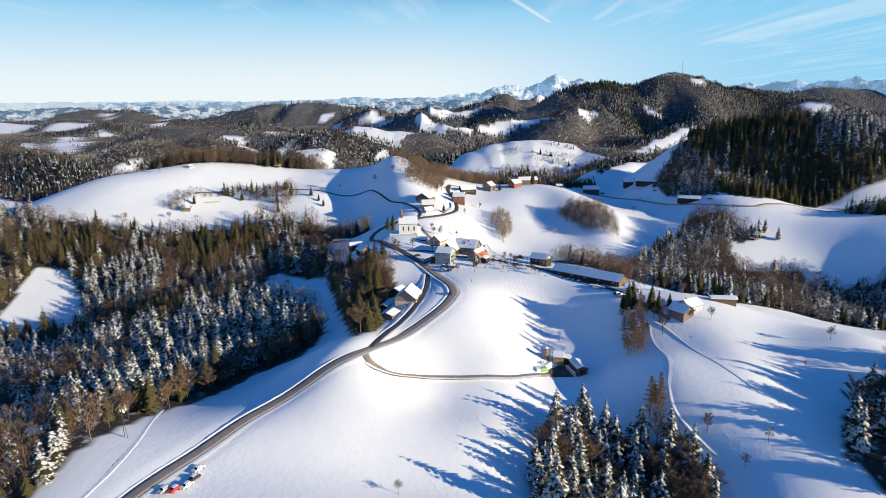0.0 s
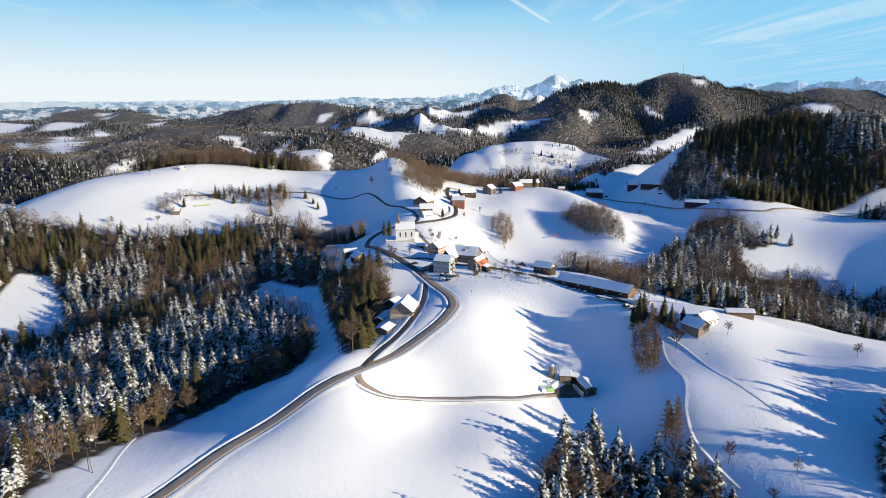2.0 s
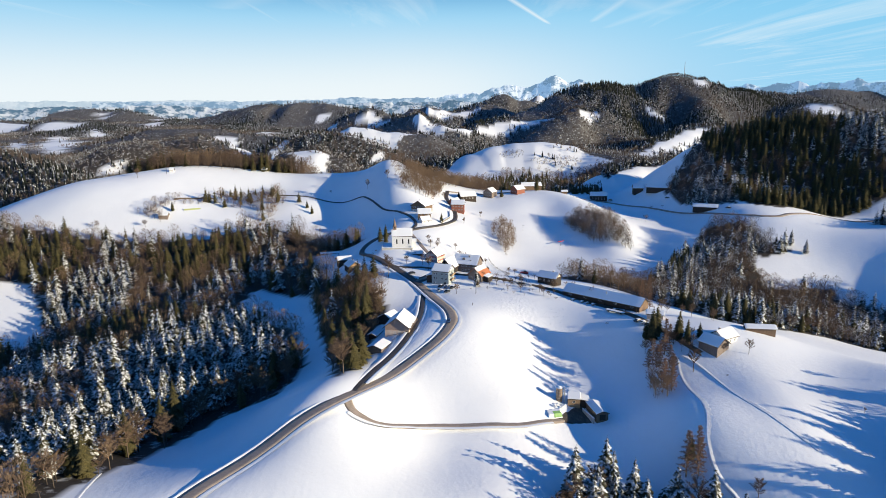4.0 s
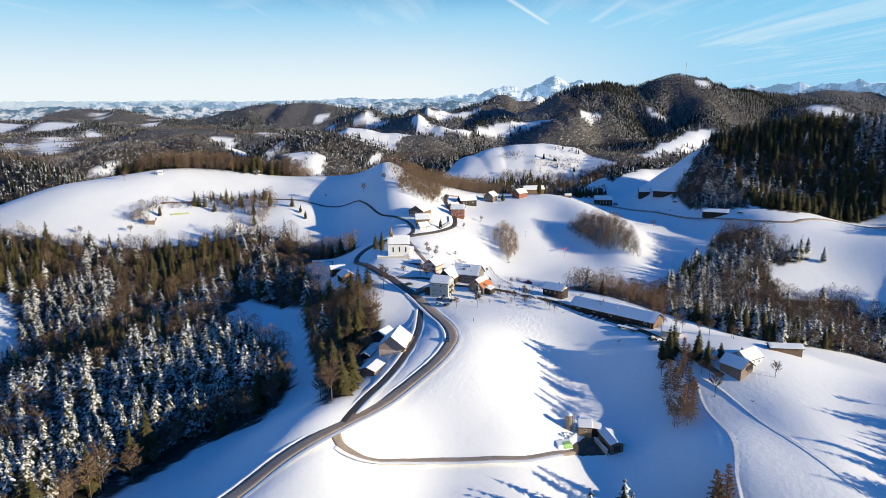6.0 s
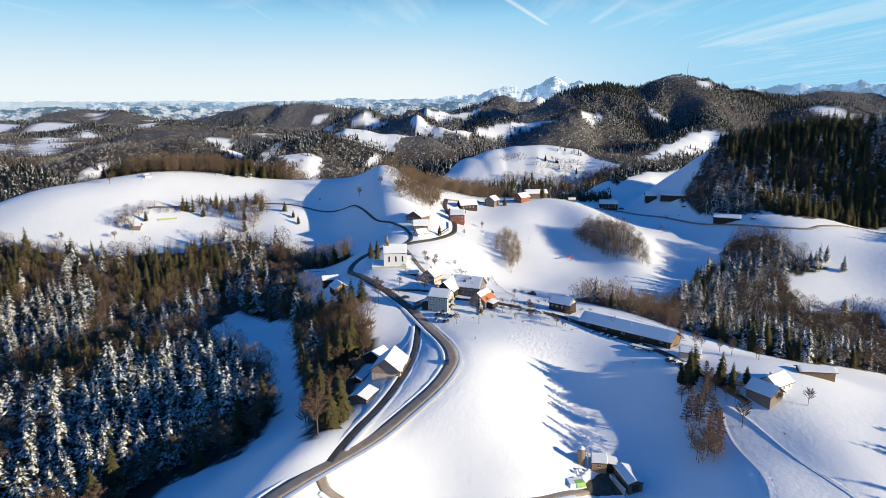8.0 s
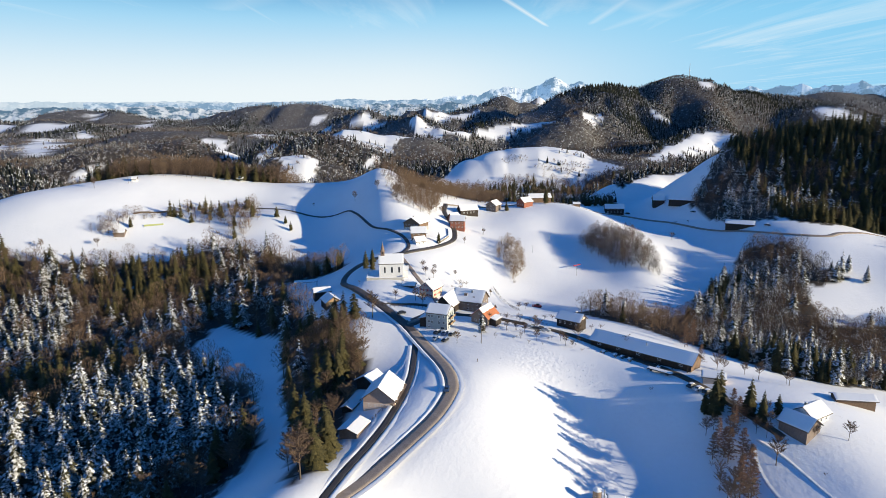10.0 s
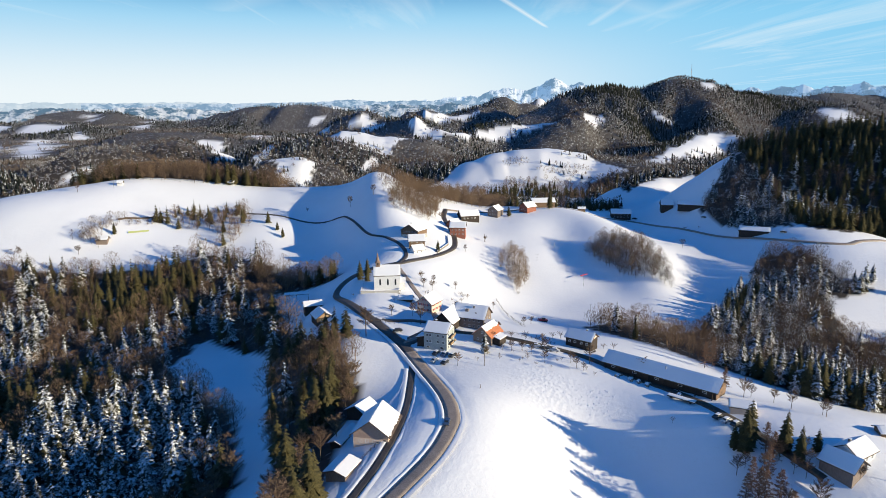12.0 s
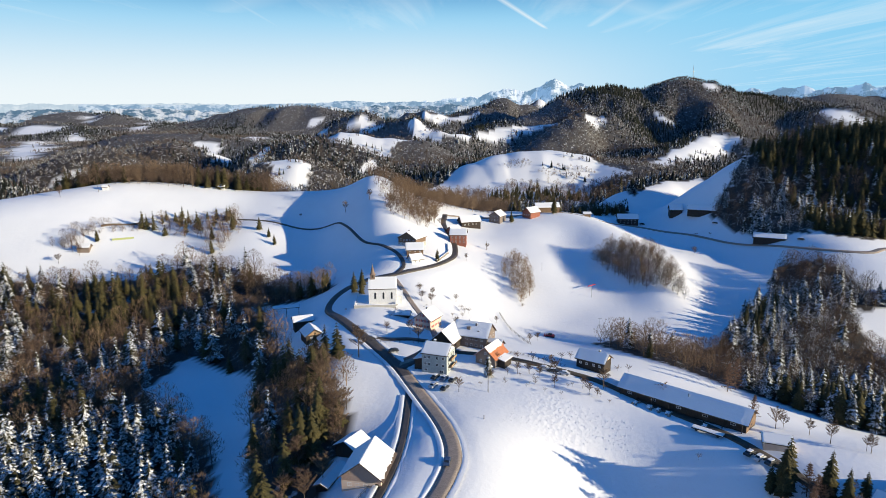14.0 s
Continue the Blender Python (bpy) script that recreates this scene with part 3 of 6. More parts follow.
VILLAGE_TREES = [(-10, 690), (40, 705), (90, 760), (120, 880), (80, 990), (20, 1010), (-30, 900)]
VALE_EDGE = [(75, 1010), (83, 1052), (127, 1050), (182, 1052), (245, 1030), (235, 960), (160, 930), (120, 940), (90, 985)]
VILLAGE_BRUSH = [(-46, 588), (-38, 575), (-30, 590), (-14, 588), (-10, 612), (-8, 640), (8, 660), (50, 670), (45, 700), (-20, 700), (-44, 640)]
ROAD_WOOD = [(-60, 408), (-46, 396), (-36, 366), (-36, 345), (-50, 350), (-66, 384)]
SHED_BRUSH = [(-276, 568), (-266, 588), (-250, 596), (-226, 609), (-221, 598), (-250, 588), (-258, 568)]
RIDGE_BRUSH = [(76, 1088), (96, 1106), (119, 1102), (128, 1086), (108, 1082)]
RIDGE_BRUSH_LOW = [(129, 1070), (148, 1078), (186, 1086), (219, 1084), (215, 1072), (173, 1064), (137, 1064)]
# open fields in the far woods, by their corners
LEFT_FIELDS = [
    [(-2300, 2900), (-2021, 2950), (-1930, 2920), (-1894, 2790), (-1923, 2730), (-2300, 2730)],
    [(-1818, 2740), (-1824, 2810), (-1733, 2825), (-1605, 2840), (-1627, 2770), (-1659, 2700), (-1723, 2685)],
    [(-1566, 2735), (-1526, 2720), (-1301, 2390), (-1329, 2335)],
    [(-1406, 2185), (-1467, 2360), (-1404, 2340), (-1378, 2340), (-1244, 2035), (-1288, 2020)],
    [(-1324, 2020), (-1278, 2060), (-1215, 2140), (-1194, 2040), (-1056, 1720), (-1092, 1695)],
    [(-1497, 2135), (-1441, 2150), (-1278, 1895), (-1301, 1860)],
    [(-2102, 3775), (-2128, 3875), (-1985, 3745), (-2051, 3700)],
    [(-1790, 3830), (-1730, 3900), (-1640, 3800), (-1729, 3740)],
]
MIDDLE_FIELDS = [
    [(-1608, 3330), (-1540, 3375), (-1426, 3115), (-1532, 3150)],
    [(-660, 1775), (-605, 1790), (-575, 1700), (-440, 1480), (-400, 1400), (-468, 1385), (-520, 1480)],
    [(-721, 2360), (-700, 2450), (-640, 2400), (-657, 2280)],
    [(-362, 1275), (-345, 1315), (-335, 1320), (-333, 1290), (-348, 1250)],
    [(-262, 1046), (-221, 1052), (-205, 1044), (-190, 1040), (-190, 1010), (-205, 985), (-250, 988), (-245, 1010)],
    [(-586, 2400), (-480, 2400), (-367, 2050), (-360, 2025), (-430, 2080), (-560, 2280)],
    [(-682, 3190), (-646, 3250), (-586, 3235), (-660, 3140)],
    [(-264, 1565), (-199, 1600), (-144, 1600), (-84, 1590), (-126, 1505), (-165, 1400), (-204, 1410)],
]
RIGHT_FIELDS = [
    [(-311, 2035), (-252, 2060), (-179, 1985), (-255, 1985)],
    [(-121, 1910), (-82, 1880), (-18, 1800), (-49, 1775), (-96, 1795)],
    [(-103, 2450), (8, 2500), (119, 2560), (50, 2430), (-13, 2400), (-86, 2380)],
    [(-587, 1094), (-563, 1104), (-561, 1085), (-594, 1065)],
    [(-164, 1305), (-136, 1330), (-125, 1295), (-160, 1262)],
    [(68, 1895), (159, 1965), (290, 2035), (335, 2010), (279, 1980), (190, 1925), (137, 1885), (78, 1855)],
    [(-57, 1800), (71, 1890), (52, 1795), (-41, 1770)],
]
SLOPE_FIELDS = [
    [(385, 1958), (452, 1980), (440, 1945), (405, 1912), (388, 1905)],
    [(372, 3000), (418, 3040), (470, 3010), (420, 2960)],
    [(398, 1415), (524, 1575), (611, 1668), (668, 1690), (701, 1665), (657, 1630), (636, 1585), (572, 1545), (483, 1460), (412, 1395)],
    [(55, 1108), (89, 1132), (122, 1134), (156, 1138), (192, 1128), (237, 1114), (267, 1044), (234, 1048), (182, 1052), (145, 1046), (92, 1046), (57, 1070)],
    [(185, 790), (242, 838), (287, 848), (275, 760), (235, 700), (190, 700), (170, 740)],
    [(1262, 2330), (1297, 2300), (1361, 2230), (1419, 2155), (1361, 2115), (1279, 2165), (1228, 2215)],
    [(660, 2195), (708, 2125), (690, 2075), (655, 2165)],
    [(890, 2450), (955, 2400), (940, 2360), (895, 2390)],
]
FAR_FIELDS = LEFT_FIELDS + MIDDLE_FIELDS + RIGHT_FIELDS + SLOPE_FIELDS
NEAR_WOODS = (LEFT_WOOD, CHURCH_WOOD, BARN_WOOD, EDGE_WOOD, GULLY_WOOD, RIGHT_CLUMP, DARK_HILL, DARK_FOOT)


def far_wood(x, y):
    """Where woods cover the country beyond the village's own fields."""
    own = (y < 700 + 0.12 * np.abs(x + 60) + 25 * np.sin(x / 60)) & (x > -620) & (x < 760)
    free = own | (y < 100) | inside(x, y, OPEN_VALE)
    # hedges and tongues of wood give the fields uneven edges
    wx, wy = x + 7 * wave(x / 26, y / 31, 11) + 4 * wave(x / 9, y / 11, 12), y + 12 * wave(x / 24, y / 33, 13) + 5 * wave(x / 9, y / 11, 14)
    for field in FAR_FIELDS:
        free |= inside(wx, wy, field)
    return ~free


# where the snowy floor of a wood gets its painted shade
def litter_shade(x, y):
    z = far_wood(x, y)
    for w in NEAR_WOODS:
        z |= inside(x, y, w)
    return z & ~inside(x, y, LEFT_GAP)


def spread(first, step, last, ratio, most):
    """Even steps from first to last, then growing ones up to most."""
    line, d = list(np.arange(first, last, step)), step
    while line[-1] < most:
        d *= ratio
        line.append(line[-1] + d)
    return line


right_side = spread(0.0, 3.2, 330.0, 1.032, 4950.0)
xs = np.array([-v for v in right_side[:0:-1]] + right_side)
ys = np.array([-v for v in spread(-120.0, 12.0, -60.0, 1.2, 900.0)[::-1]] + spread(136.0, 2.8, 720.0, 1.017, 4950.0))
gx, gy = np.meshgrid(xs, ys)
gz = land(gx, gy)
road_gap = near_road(gx, gy, ROADS)
gz = gz - 0.45 * smooth(1 - (road_gap - 1.0) / 2.0)
rows, cols = gx.shape
at = np.arange(rows * cols).reshape(rows, cols)
quads = np.stack([at[:-1, :-1], at[:-1, 1:], at[1:, 1:], at[1:, :-1]], -1).reshape(-1, 4)


def grid_mesh(name, points, faces, mat):
    d = bpy.data.meshes.new(name)
    n, k = len(faces), len(faces[0])
    d.vertices.add(len(points)), d.loops.add(n * k), d.polygons.add(n)
    d.vertices.foreach_set("co", np.ascontiguousarray(points, np.float32).ravel())
    d.loops.foreach_set("vertex_index", np.ascontiguousarray(faces, np.int32).ravel())
    d.polygons.foreach_set("loop_start", np.arange(0, n * k, k, dtype=np.int32))
    d.update(calc_edges=True)
    d.materials.append(mat)
    return d


ground_mesh = grid_mesh("ground", np.stack([gx, gy, gz], -1).reshape(-1, 3), quads, SNOW_FIELD)
ground_mesh.polygons.foreach_set("use_smooth", np.ones(len(quads), bool))
mark = ground_mesh.attributes.new("litter_shade", "FLOAT", "POINT")
mark.data.foreach_set("value", (litter_shade(gx, gy) * np.where(gy > 1400, 0.95, 1.0)).astype(np.float32).ravel())
tagged(new("ground", ground_mesh), "rolling snow-covered pasture and woodland ground with drifts", "ground", kind="structure")


def ribbon(name, line, half, mat, lift, label, category, crown=0.0, bank=0.0):
    """A road, track or bank laid along a line on the ground."""
    way = np.gradient(line, axis=0)
    way /= np.hypot(*way.T)[:, None]
    side = np.stack([way[:, 1], -way[:, 0]], 1)
    z = land(line[:, 0], line[:, 1])
    across = (-1.12, -1.0, -0.5, 0.0, 0.5, 1.0, 1.12)
    height = (-0.9, 0.0, crown * 0.7, crown, crown * 0.7, 0.0, -0.9)
    wob = 0.06 * np.sin(np.arange(len(line)) * 1.7) + 0.05 * np.sin(np.arange(len(line)) * 0.61)
    pts = np.stack([np.concatenate([line + side * (k * half + np.sign(k) * wob)[:, None] if abs(k) > 0.9 else line + side * k * half, (z + lift + h)[:, None]], 1)
                    for k, h in zip(across, height)], 1)
    n, m = pts.shape[:2]
    a = np.arange(n * m).reshape(n, m)
    f = np.stack([a[:-1, :-1], a[:-1, 1:], a[1:, 1:], a[1:, :-1]], -1).reshape(-1, 4)
    d = grid_mesh(name, pts.reshape(-1, 3), f, mat)
    return tagged(new(name, d), label, category, kind="structure")


def bank(line, half, first, last, tall):
    """A ploughed ridge of snow along one edge of a road."""
    line = line[first:last]
    way = np.gradient(line, axis=0)
    way /= np.hypot(*way.T)[:, None]
    side = np.stack([way[:, 1], -way[:, 0]], 1)
    n = len(line)
    k = np.arange(n)
    rise = tall * (0.75 + 0.25 * np.sin(k * 0.9) * np.sin(k * 0.37 + 1) + 0.2 * np.sin(k * 2.3))
    s = np.sign(half)
    z = land(line[:, 0], line[:, 1])
    cols_ = []
    for off, h in ((0.0, -0.3), (0.25, 0.55), (0.6, 1.0), (1.0, 0.7), (1.7, -0.1)):
        p = line + side * (half + s * off)[:, None] if np.ndim(half) else line + side * (half + s * off)
        cols_.append(np.concatenate([p, (z + rise * h + 0.02)[:, None]], 1))
    pts = np.stack(cols_, 1)
    a = np.arange(n * 5).reshape(n, 5)
    f = np.stack([a[:-1, :-1], a[:-1, 1:], a[1:, 1:], a[1:, :-1]], -1).reshape(-1, 4)
    d = grid_mesh("snow_bank", pts.reshape(-1, 3), f, SNOW)
    d.polygons.foreach_set("use_smooth", np.ones(len(f), bool))
    return tagged(new("snow_bank", d), "ploughed ridge of white snow along the road edge", "snow bank", kind="structure")


bend = int(np.argmax(MAIN_ROAD[:, 1] > 380))
ribbon("road", MAIN_ROAD[: bend + 1], 2.4, ASPHALT, 0.05, "cleared grey-brown asphalt country road through snow", "road", 0.05)
ribbon("road", MAIN_ROAD[bend:], 2.2, WET_SHADED_ASPHALT, -0.02, "wet asphalt village street between snow banks, coloured dark for shade", "road", 0.05)
ribbon("yard", curve([(-21, 388), (-15, 394), (-10, 400), (-7, 407)]), 3.4, WET_SHADED_ASPHALT, -0.09, "wet forecourt at the junction, coloured dark for shade", "yard")
ribbon("lane", HILL_LANE, 1.15, WET_SHADED_ASPHALT, -0.04, "narrow dark asphalt lane over the snowy hillside", "lane")
ribbon("lane", FARM_ROAD, 1.5, ASPHALT, -0.04, "narrow cleared farm lane across the snow field", "lane")
ribbon("lane", CHALET_LANE, 1.2, WET_SHADED_ASPHALT, -0.04, "dark cleared lane beside the chalet", "lane")
ribbon("lane", CHURCH_LANE, 1.3, ASPHALT, -0.06, "narrow asphalt lane past the church and houses", "lane")
ribbon("lane", YARD_LANE, 1.2, WET_SHADED_ASPHALT, -0.07, "short dark lane between the snowy gardens", "lane")
ribbon("road", RIGHT_ROAD, 1.9, ASPHALT, -0.05, "dark asphalt valley road at the foot of the wood", "road", 0.04)
ribbon("lane", BARN_ROAD, 1.5, GRAVEL, -0.05, "wet gravel lane along the long barn", "lane")
for line, half in SNOW_TRACKS:
    ribbon("track", line, half, PACKED, 0.03, "rutted track of packed snow across the meadow", "track")
ribbon("earth_bank", curve([(-253, 597), (-247, 602), (-238, 605.5), (-230, 611), (-221, 613)]), 1.3, EARTH, 0.25, "bare brown earth bank cut into the snowy slope", "bank", 0.5)
for sign in (-1, 1):
    bank(MAIN_ROAD, sign * 2.7, 8, 175, 0.3 if sign < 0 else 0.1)
    bank(FARM_ROAD, sign * 1.55, 3, len(FARM_ROAD) - 3, 0.15)
    bank(CHALET_LANE, sign * 1.45, 4, len(CHALET_LANE) - 3, 0.2)


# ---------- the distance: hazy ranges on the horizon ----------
def far_material(name, snow, shade, haze_glow):
    """Snowy mountains seen through kilometres of air: the air's haze is painted on as even emission."""
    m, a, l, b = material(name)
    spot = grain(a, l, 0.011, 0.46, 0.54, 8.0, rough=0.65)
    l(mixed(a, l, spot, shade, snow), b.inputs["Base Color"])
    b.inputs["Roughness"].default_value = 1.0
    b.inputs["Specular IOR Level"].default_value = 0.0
    b.inputs["Emission Color"].default_value = (*haze_glow, 1)
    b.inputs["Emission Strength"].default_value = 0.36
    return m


def range_of_hills(name, label, distance, begin, end, base, peaks, rough, depth, mat, seed):
    """A range along an arc: height over the arc by rounded peaks (bearing, rise, reach, in degrees and metres) and broken slopes before it."""
    n, m = int((end - begin) * 14), 24
    pts = np.zeros((n, m, 3))
    for i, a in enumerate(np.linspace(begin, end, n)):
        crest = base + sum(h * math.exp(-abs((a - c) / r) ** 1.5) for c, h, r in peaks)
        for j in range(m):
            s = j / (m - 1)
            p = Vector((a * 0.9 + seed * 3.1, s * 3.0, seed))
            wild = noise.fractal(p * 1.3, 0.8, 2.1, 6) + 0.6 * abs(noise.noise(p * 5.3))
            z = -120 + (crest + 120) * (s**0.75) + rough * wild * (0.35 + 0.65 * s)
            d = distance - depth * (1 - s)
            pts[i, j] = (math.sin(radians(a)) * d, 80 + math.cos(radians(a)) * d, z)
    k = np.arange(n * m).reshape(n, m)
    f = np.stack([k[:-1, :-1], k[1:, :-1], k[1:, 1:], k[:-1, 1:]], -1).reshape(-1, 4)
    return tagged(new(name, grid_mesh(name, pts.reshape(-1, 3), f, mat)), label, "mountains", kind="structure")


ALPS = far_material("hazed_alpine_snow", (0.66, 0.66, 0.66), (0.06, 0.10, 0.16), (0.30, 0.52, 0.74))
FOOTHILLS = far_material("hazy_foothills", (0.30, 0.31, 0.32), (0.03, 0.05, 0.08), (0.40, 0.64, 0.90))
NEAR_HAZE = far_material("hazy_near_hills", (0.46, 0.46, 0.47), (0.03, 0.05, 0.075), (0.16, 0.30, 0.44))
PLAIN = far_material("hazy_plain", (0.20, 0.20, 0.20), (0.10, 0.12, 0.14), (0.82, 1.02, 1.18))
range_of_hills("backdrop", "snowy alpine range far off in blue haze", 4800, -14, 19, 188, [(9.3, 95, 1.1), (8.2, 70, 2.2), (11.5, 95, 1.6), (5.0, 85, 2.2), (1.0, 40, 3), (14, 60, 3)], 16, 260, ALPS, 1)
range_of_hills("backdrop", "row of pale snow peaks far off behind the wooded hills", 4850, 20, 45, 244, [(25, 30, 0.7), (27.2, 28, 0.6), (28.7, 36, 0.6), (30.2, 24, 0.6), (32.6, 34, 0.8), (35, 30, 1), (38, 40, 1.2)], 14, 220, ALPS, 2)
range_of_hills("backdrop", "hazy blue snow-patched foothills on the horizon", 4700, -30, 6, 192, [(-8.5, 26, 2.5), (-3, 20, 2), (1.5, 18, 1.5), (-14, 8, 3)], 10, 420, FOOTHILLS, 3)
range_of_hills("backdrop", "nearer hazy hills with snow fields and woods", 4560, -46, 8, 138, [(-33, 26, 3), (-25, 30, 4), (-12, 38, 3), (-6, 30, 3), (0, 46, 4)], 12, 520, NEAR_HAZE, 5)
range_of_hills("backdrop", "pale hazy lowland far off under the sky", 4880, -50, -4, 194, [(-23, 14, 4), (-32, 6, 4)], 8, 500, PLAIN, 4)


# ---------- trees ----------
def spruce_crown(rng, tall, whorls, arms, wide, keen=0.85, folds=True, ragged=0.25, slim=0.36):
    """Drooping boughs in whorls round the stem: each a folded kite."""
    v, f = [], []
    low = tall * rng.uniform(0.06, 0.13)
    for k in range(whorls):
        s = k / (whorls - 1)
        z = low + (tall - low) * s**0.92
        reach = wide * (1 - s) ** keen * (1 if s > 0.08 else 0.8) + 0.12
        turn = rng.uniform(0, 6.28)
        count = max(4, int(arms * (1 - 0.45 * s)))
        for i in range(count):
            a = turn + 6.283 * i / count + rng.uniform(-0.2, 0.2)
            r = reach * rng.uniform(1 - ragged, 1 + ragged * 0.6)
            w = (r * slim + 0.10) * rng.uniform(0.8, 1.25)
            droop = r * rng.uniform(0.30, 0.55)
            c, q = math.cos(a), math.sin(a)
            zz = z + rng.uniform(-0.3, 0.3)
            top, mid, tip = (0.0, 0.0, zz + 0.35 * r), (c * r * 0.55, q * r * 0.55, zz + 0.06 * r), (c * r, q * r, zz - droop * 0.6)
            left = (c * r * 0.58 - q * w, q * r * 0.58 + c * w, zz - droop * 0.55)
            right = (c * r * 0.58 + q * w, q * r * 0.58 - c * w, zz - droop * 0.55)
            n = len(v)
            if folds:
                v += [top, left, tip, right, mid]
                f += [(n, n + 1, n + 4), (n + 1, n + 2, n + 4), (n + 2, n + 3, n + 4), (n + 3, n, n + 4)]
            else:
                v += [top, left, tip, right]
                f += [(n, n + 1, n + 2), (n, n + 2, n + 3)]
    return np.array(v), np.array(f)


def limb(v, f, a, b, ra, rb):
    """A three-sided tapering limb."""
    a, b = Vector(a), Vector(b)
    t = (b - a).to_track_quat("Z", "Y")
    n = len(v)
    for p, r in ((a, ra), (b, rb)):
        for i in range(3):
            v.append(tuple(p + t @ Vector((math.cos(2.094 * i) * r, math.sin(2.094 * i) * r, 0))))
    for i in range(3):
        j = (i + 1) % 3
        f += [(n + i, n + j, n + 3 + j), (n + i, n + 3 + j, n + 3 + i)]


def bare_tree(rng, tall, limbs, sprays, wide):
    """Trunk with limbs, and a crown of sprays of thin twigs. Returns both meshes' points and faces."""
    tv, tf, cv, cf = [], [], [], []
    fork = tall * rng.uniform(0.25, 0.38)
    limb(tv, tf, (0, 0, -0.6), (0, 0, fork), tall * 0.018, tall * 0.013)
    limb(cv, cf, (0, 0, fork), (rng.uniform(-0.5, 0.5), rng.uniform(-0.5, 0.5), tall * 0.85), tall * 0.012, 0.03)
    for k in range(limbs):
        a = 2.4 * k + rng.uniform(-0.4, 0.4)
        z0 = fork + (tall * 0.75 - fork) * (k / limbs) ** 1.1
        grow = wide * (1 - 0.55 * k / limbs) * rng.uniform(0.8, 1.15)
        end = Vector((math.cos(a) * grow, math.sin(a) * grow, min(tall * 0.97, z0 + grow * rng.uniform(0.7, 1.2))))
        base = Vector((0, 0, z0))
        limb(cv, cf, base, end, tall * 0.008, 0.03)
        for _ in range(sprays):
            s = rng.uniform(0.35, 1.0)
            p = base.lerp(end, s)
            d = Vector((rng.uniform(-1, 1), rng.uniform(-1, 1), rng.uniform(-0.15, 1.0))).normalized()
            size = rng.uniform(0.6, 1.5) * tall / 15
            q = p + d * size
            e = d.cross(Vector((rng.uniform(-1, 1), rng.uniform(-1, 1), rng.uniform(-1, 1)))).normalized() * rng.uniform(0.02, 0.05) * (0.5 + tall / 30)
            n = len(cv)
            cv += [tuple(p + e), tuple(p - e), tuple(q)]
            cf.append((n, n + 1, n + 2))
    return np.array(tv), np.array(tf), np.array(cv), np.array(cf)


def stem(tall, radius):
    v, f = [], []
    for i in range(6):
        a = 1.0472 * i
        v += [(math.cos(a) * radius, math.sin(a) * radius, -0.8), (math.cos(a) * radius * 0.15, math.sin(a) * radius * 0.15, tall * 0.93)]
    for i in range(6):
        j = (i + 1) % 6
        f += [(2 * i, 2 * j, 2 * j + 1), (2 * i, 2 * j + 1, 2 * i + 1)]
    return np.array(v), np.array(f)


rng = random.Random(7)
# stems and crowns, in several shapes each, built once and shared
SPRUCES = [(stem(t, 0.26), spruce_crown(rng, t, int(t * 1.05), 11, t * w, 0.8, True, 0.38, 0.25)) for t, w in ((17, 0.24), (15, 0.26), (19.5, 0.21), (13, 0.28), (16, 0.23))]
LARCHES = []
for t, w in ((18, 4.3), (15, 4.0)):
    # a straight stem with many short, fine limbs
    v, f = [], []
    for k in range(46):
        s, a = 0.12 + 0.86 * k / 46, 2.4 * k + rng.uniform(-0.3, 0.3)
        r = w * (1 - s) ** 0.7 * rng.uniform(0.6, 1.1) + 0.2
        foot, tip = Vector((0, 0, t * s)), Vector((math.cos(a) * r, math.sin(a) * r, t * s + r * rng.uniform(-0.1, 0.3)))
        limb(v, f, foot, tip, 0.06, 0.02)
        for _ in range(40):
            p = foot.lerp(tip, rng.uniform(0.2, 1.0))
            d = Vector((rng.uniform(-1, 1), rng.uniform(-1, 1), rng.uniform(-0.9, 0.7))).normalized() * rng.uniform(0.5, 1.1)
            e = d.cross(Vector((rng.uniform(-1, 1), rng.uniform(-1, 1), rng.uniform(-1, 1)))).normalized() * rng.uniform(0.06, 0.12)
            n = len(v)
            v += [tuple(p + e), tuple(p - e), tuple(p + d)]
            f.append((n, n + 1, n + 2))
    LARCHES.append((stem(t, 0.25), (np.array(v), np.array(f))))
BARES = []
for t, w in ((13, 4.0), (11, 3.7), (15, 4.0), (9, 3.6)):
    a, b, c, d = bare_tree(rng, t, 18, 130, w)
    BARES.append(((a, b), (c, d)))
BUSHES = []
for t, w in ((4.5, 2.4), (3.2, 2.2)):
    a, b, c, d = bare_tree(rng, t, 12, 70, w)
    BUSHES.append(((a, b), (c, d)))
# slighter shapes for the depth of the woods
SPRUCES_FAR = [(stem(t, 0.28)[0][:0], spruce_crown(rng, t, 12, 9, t * w, 0.8, False, 0.4, 0.28)) for t, w in ((16, 0.24), (14, 0.26), (18.5, 0.21), (12, 0.28), (15, 0.22))]


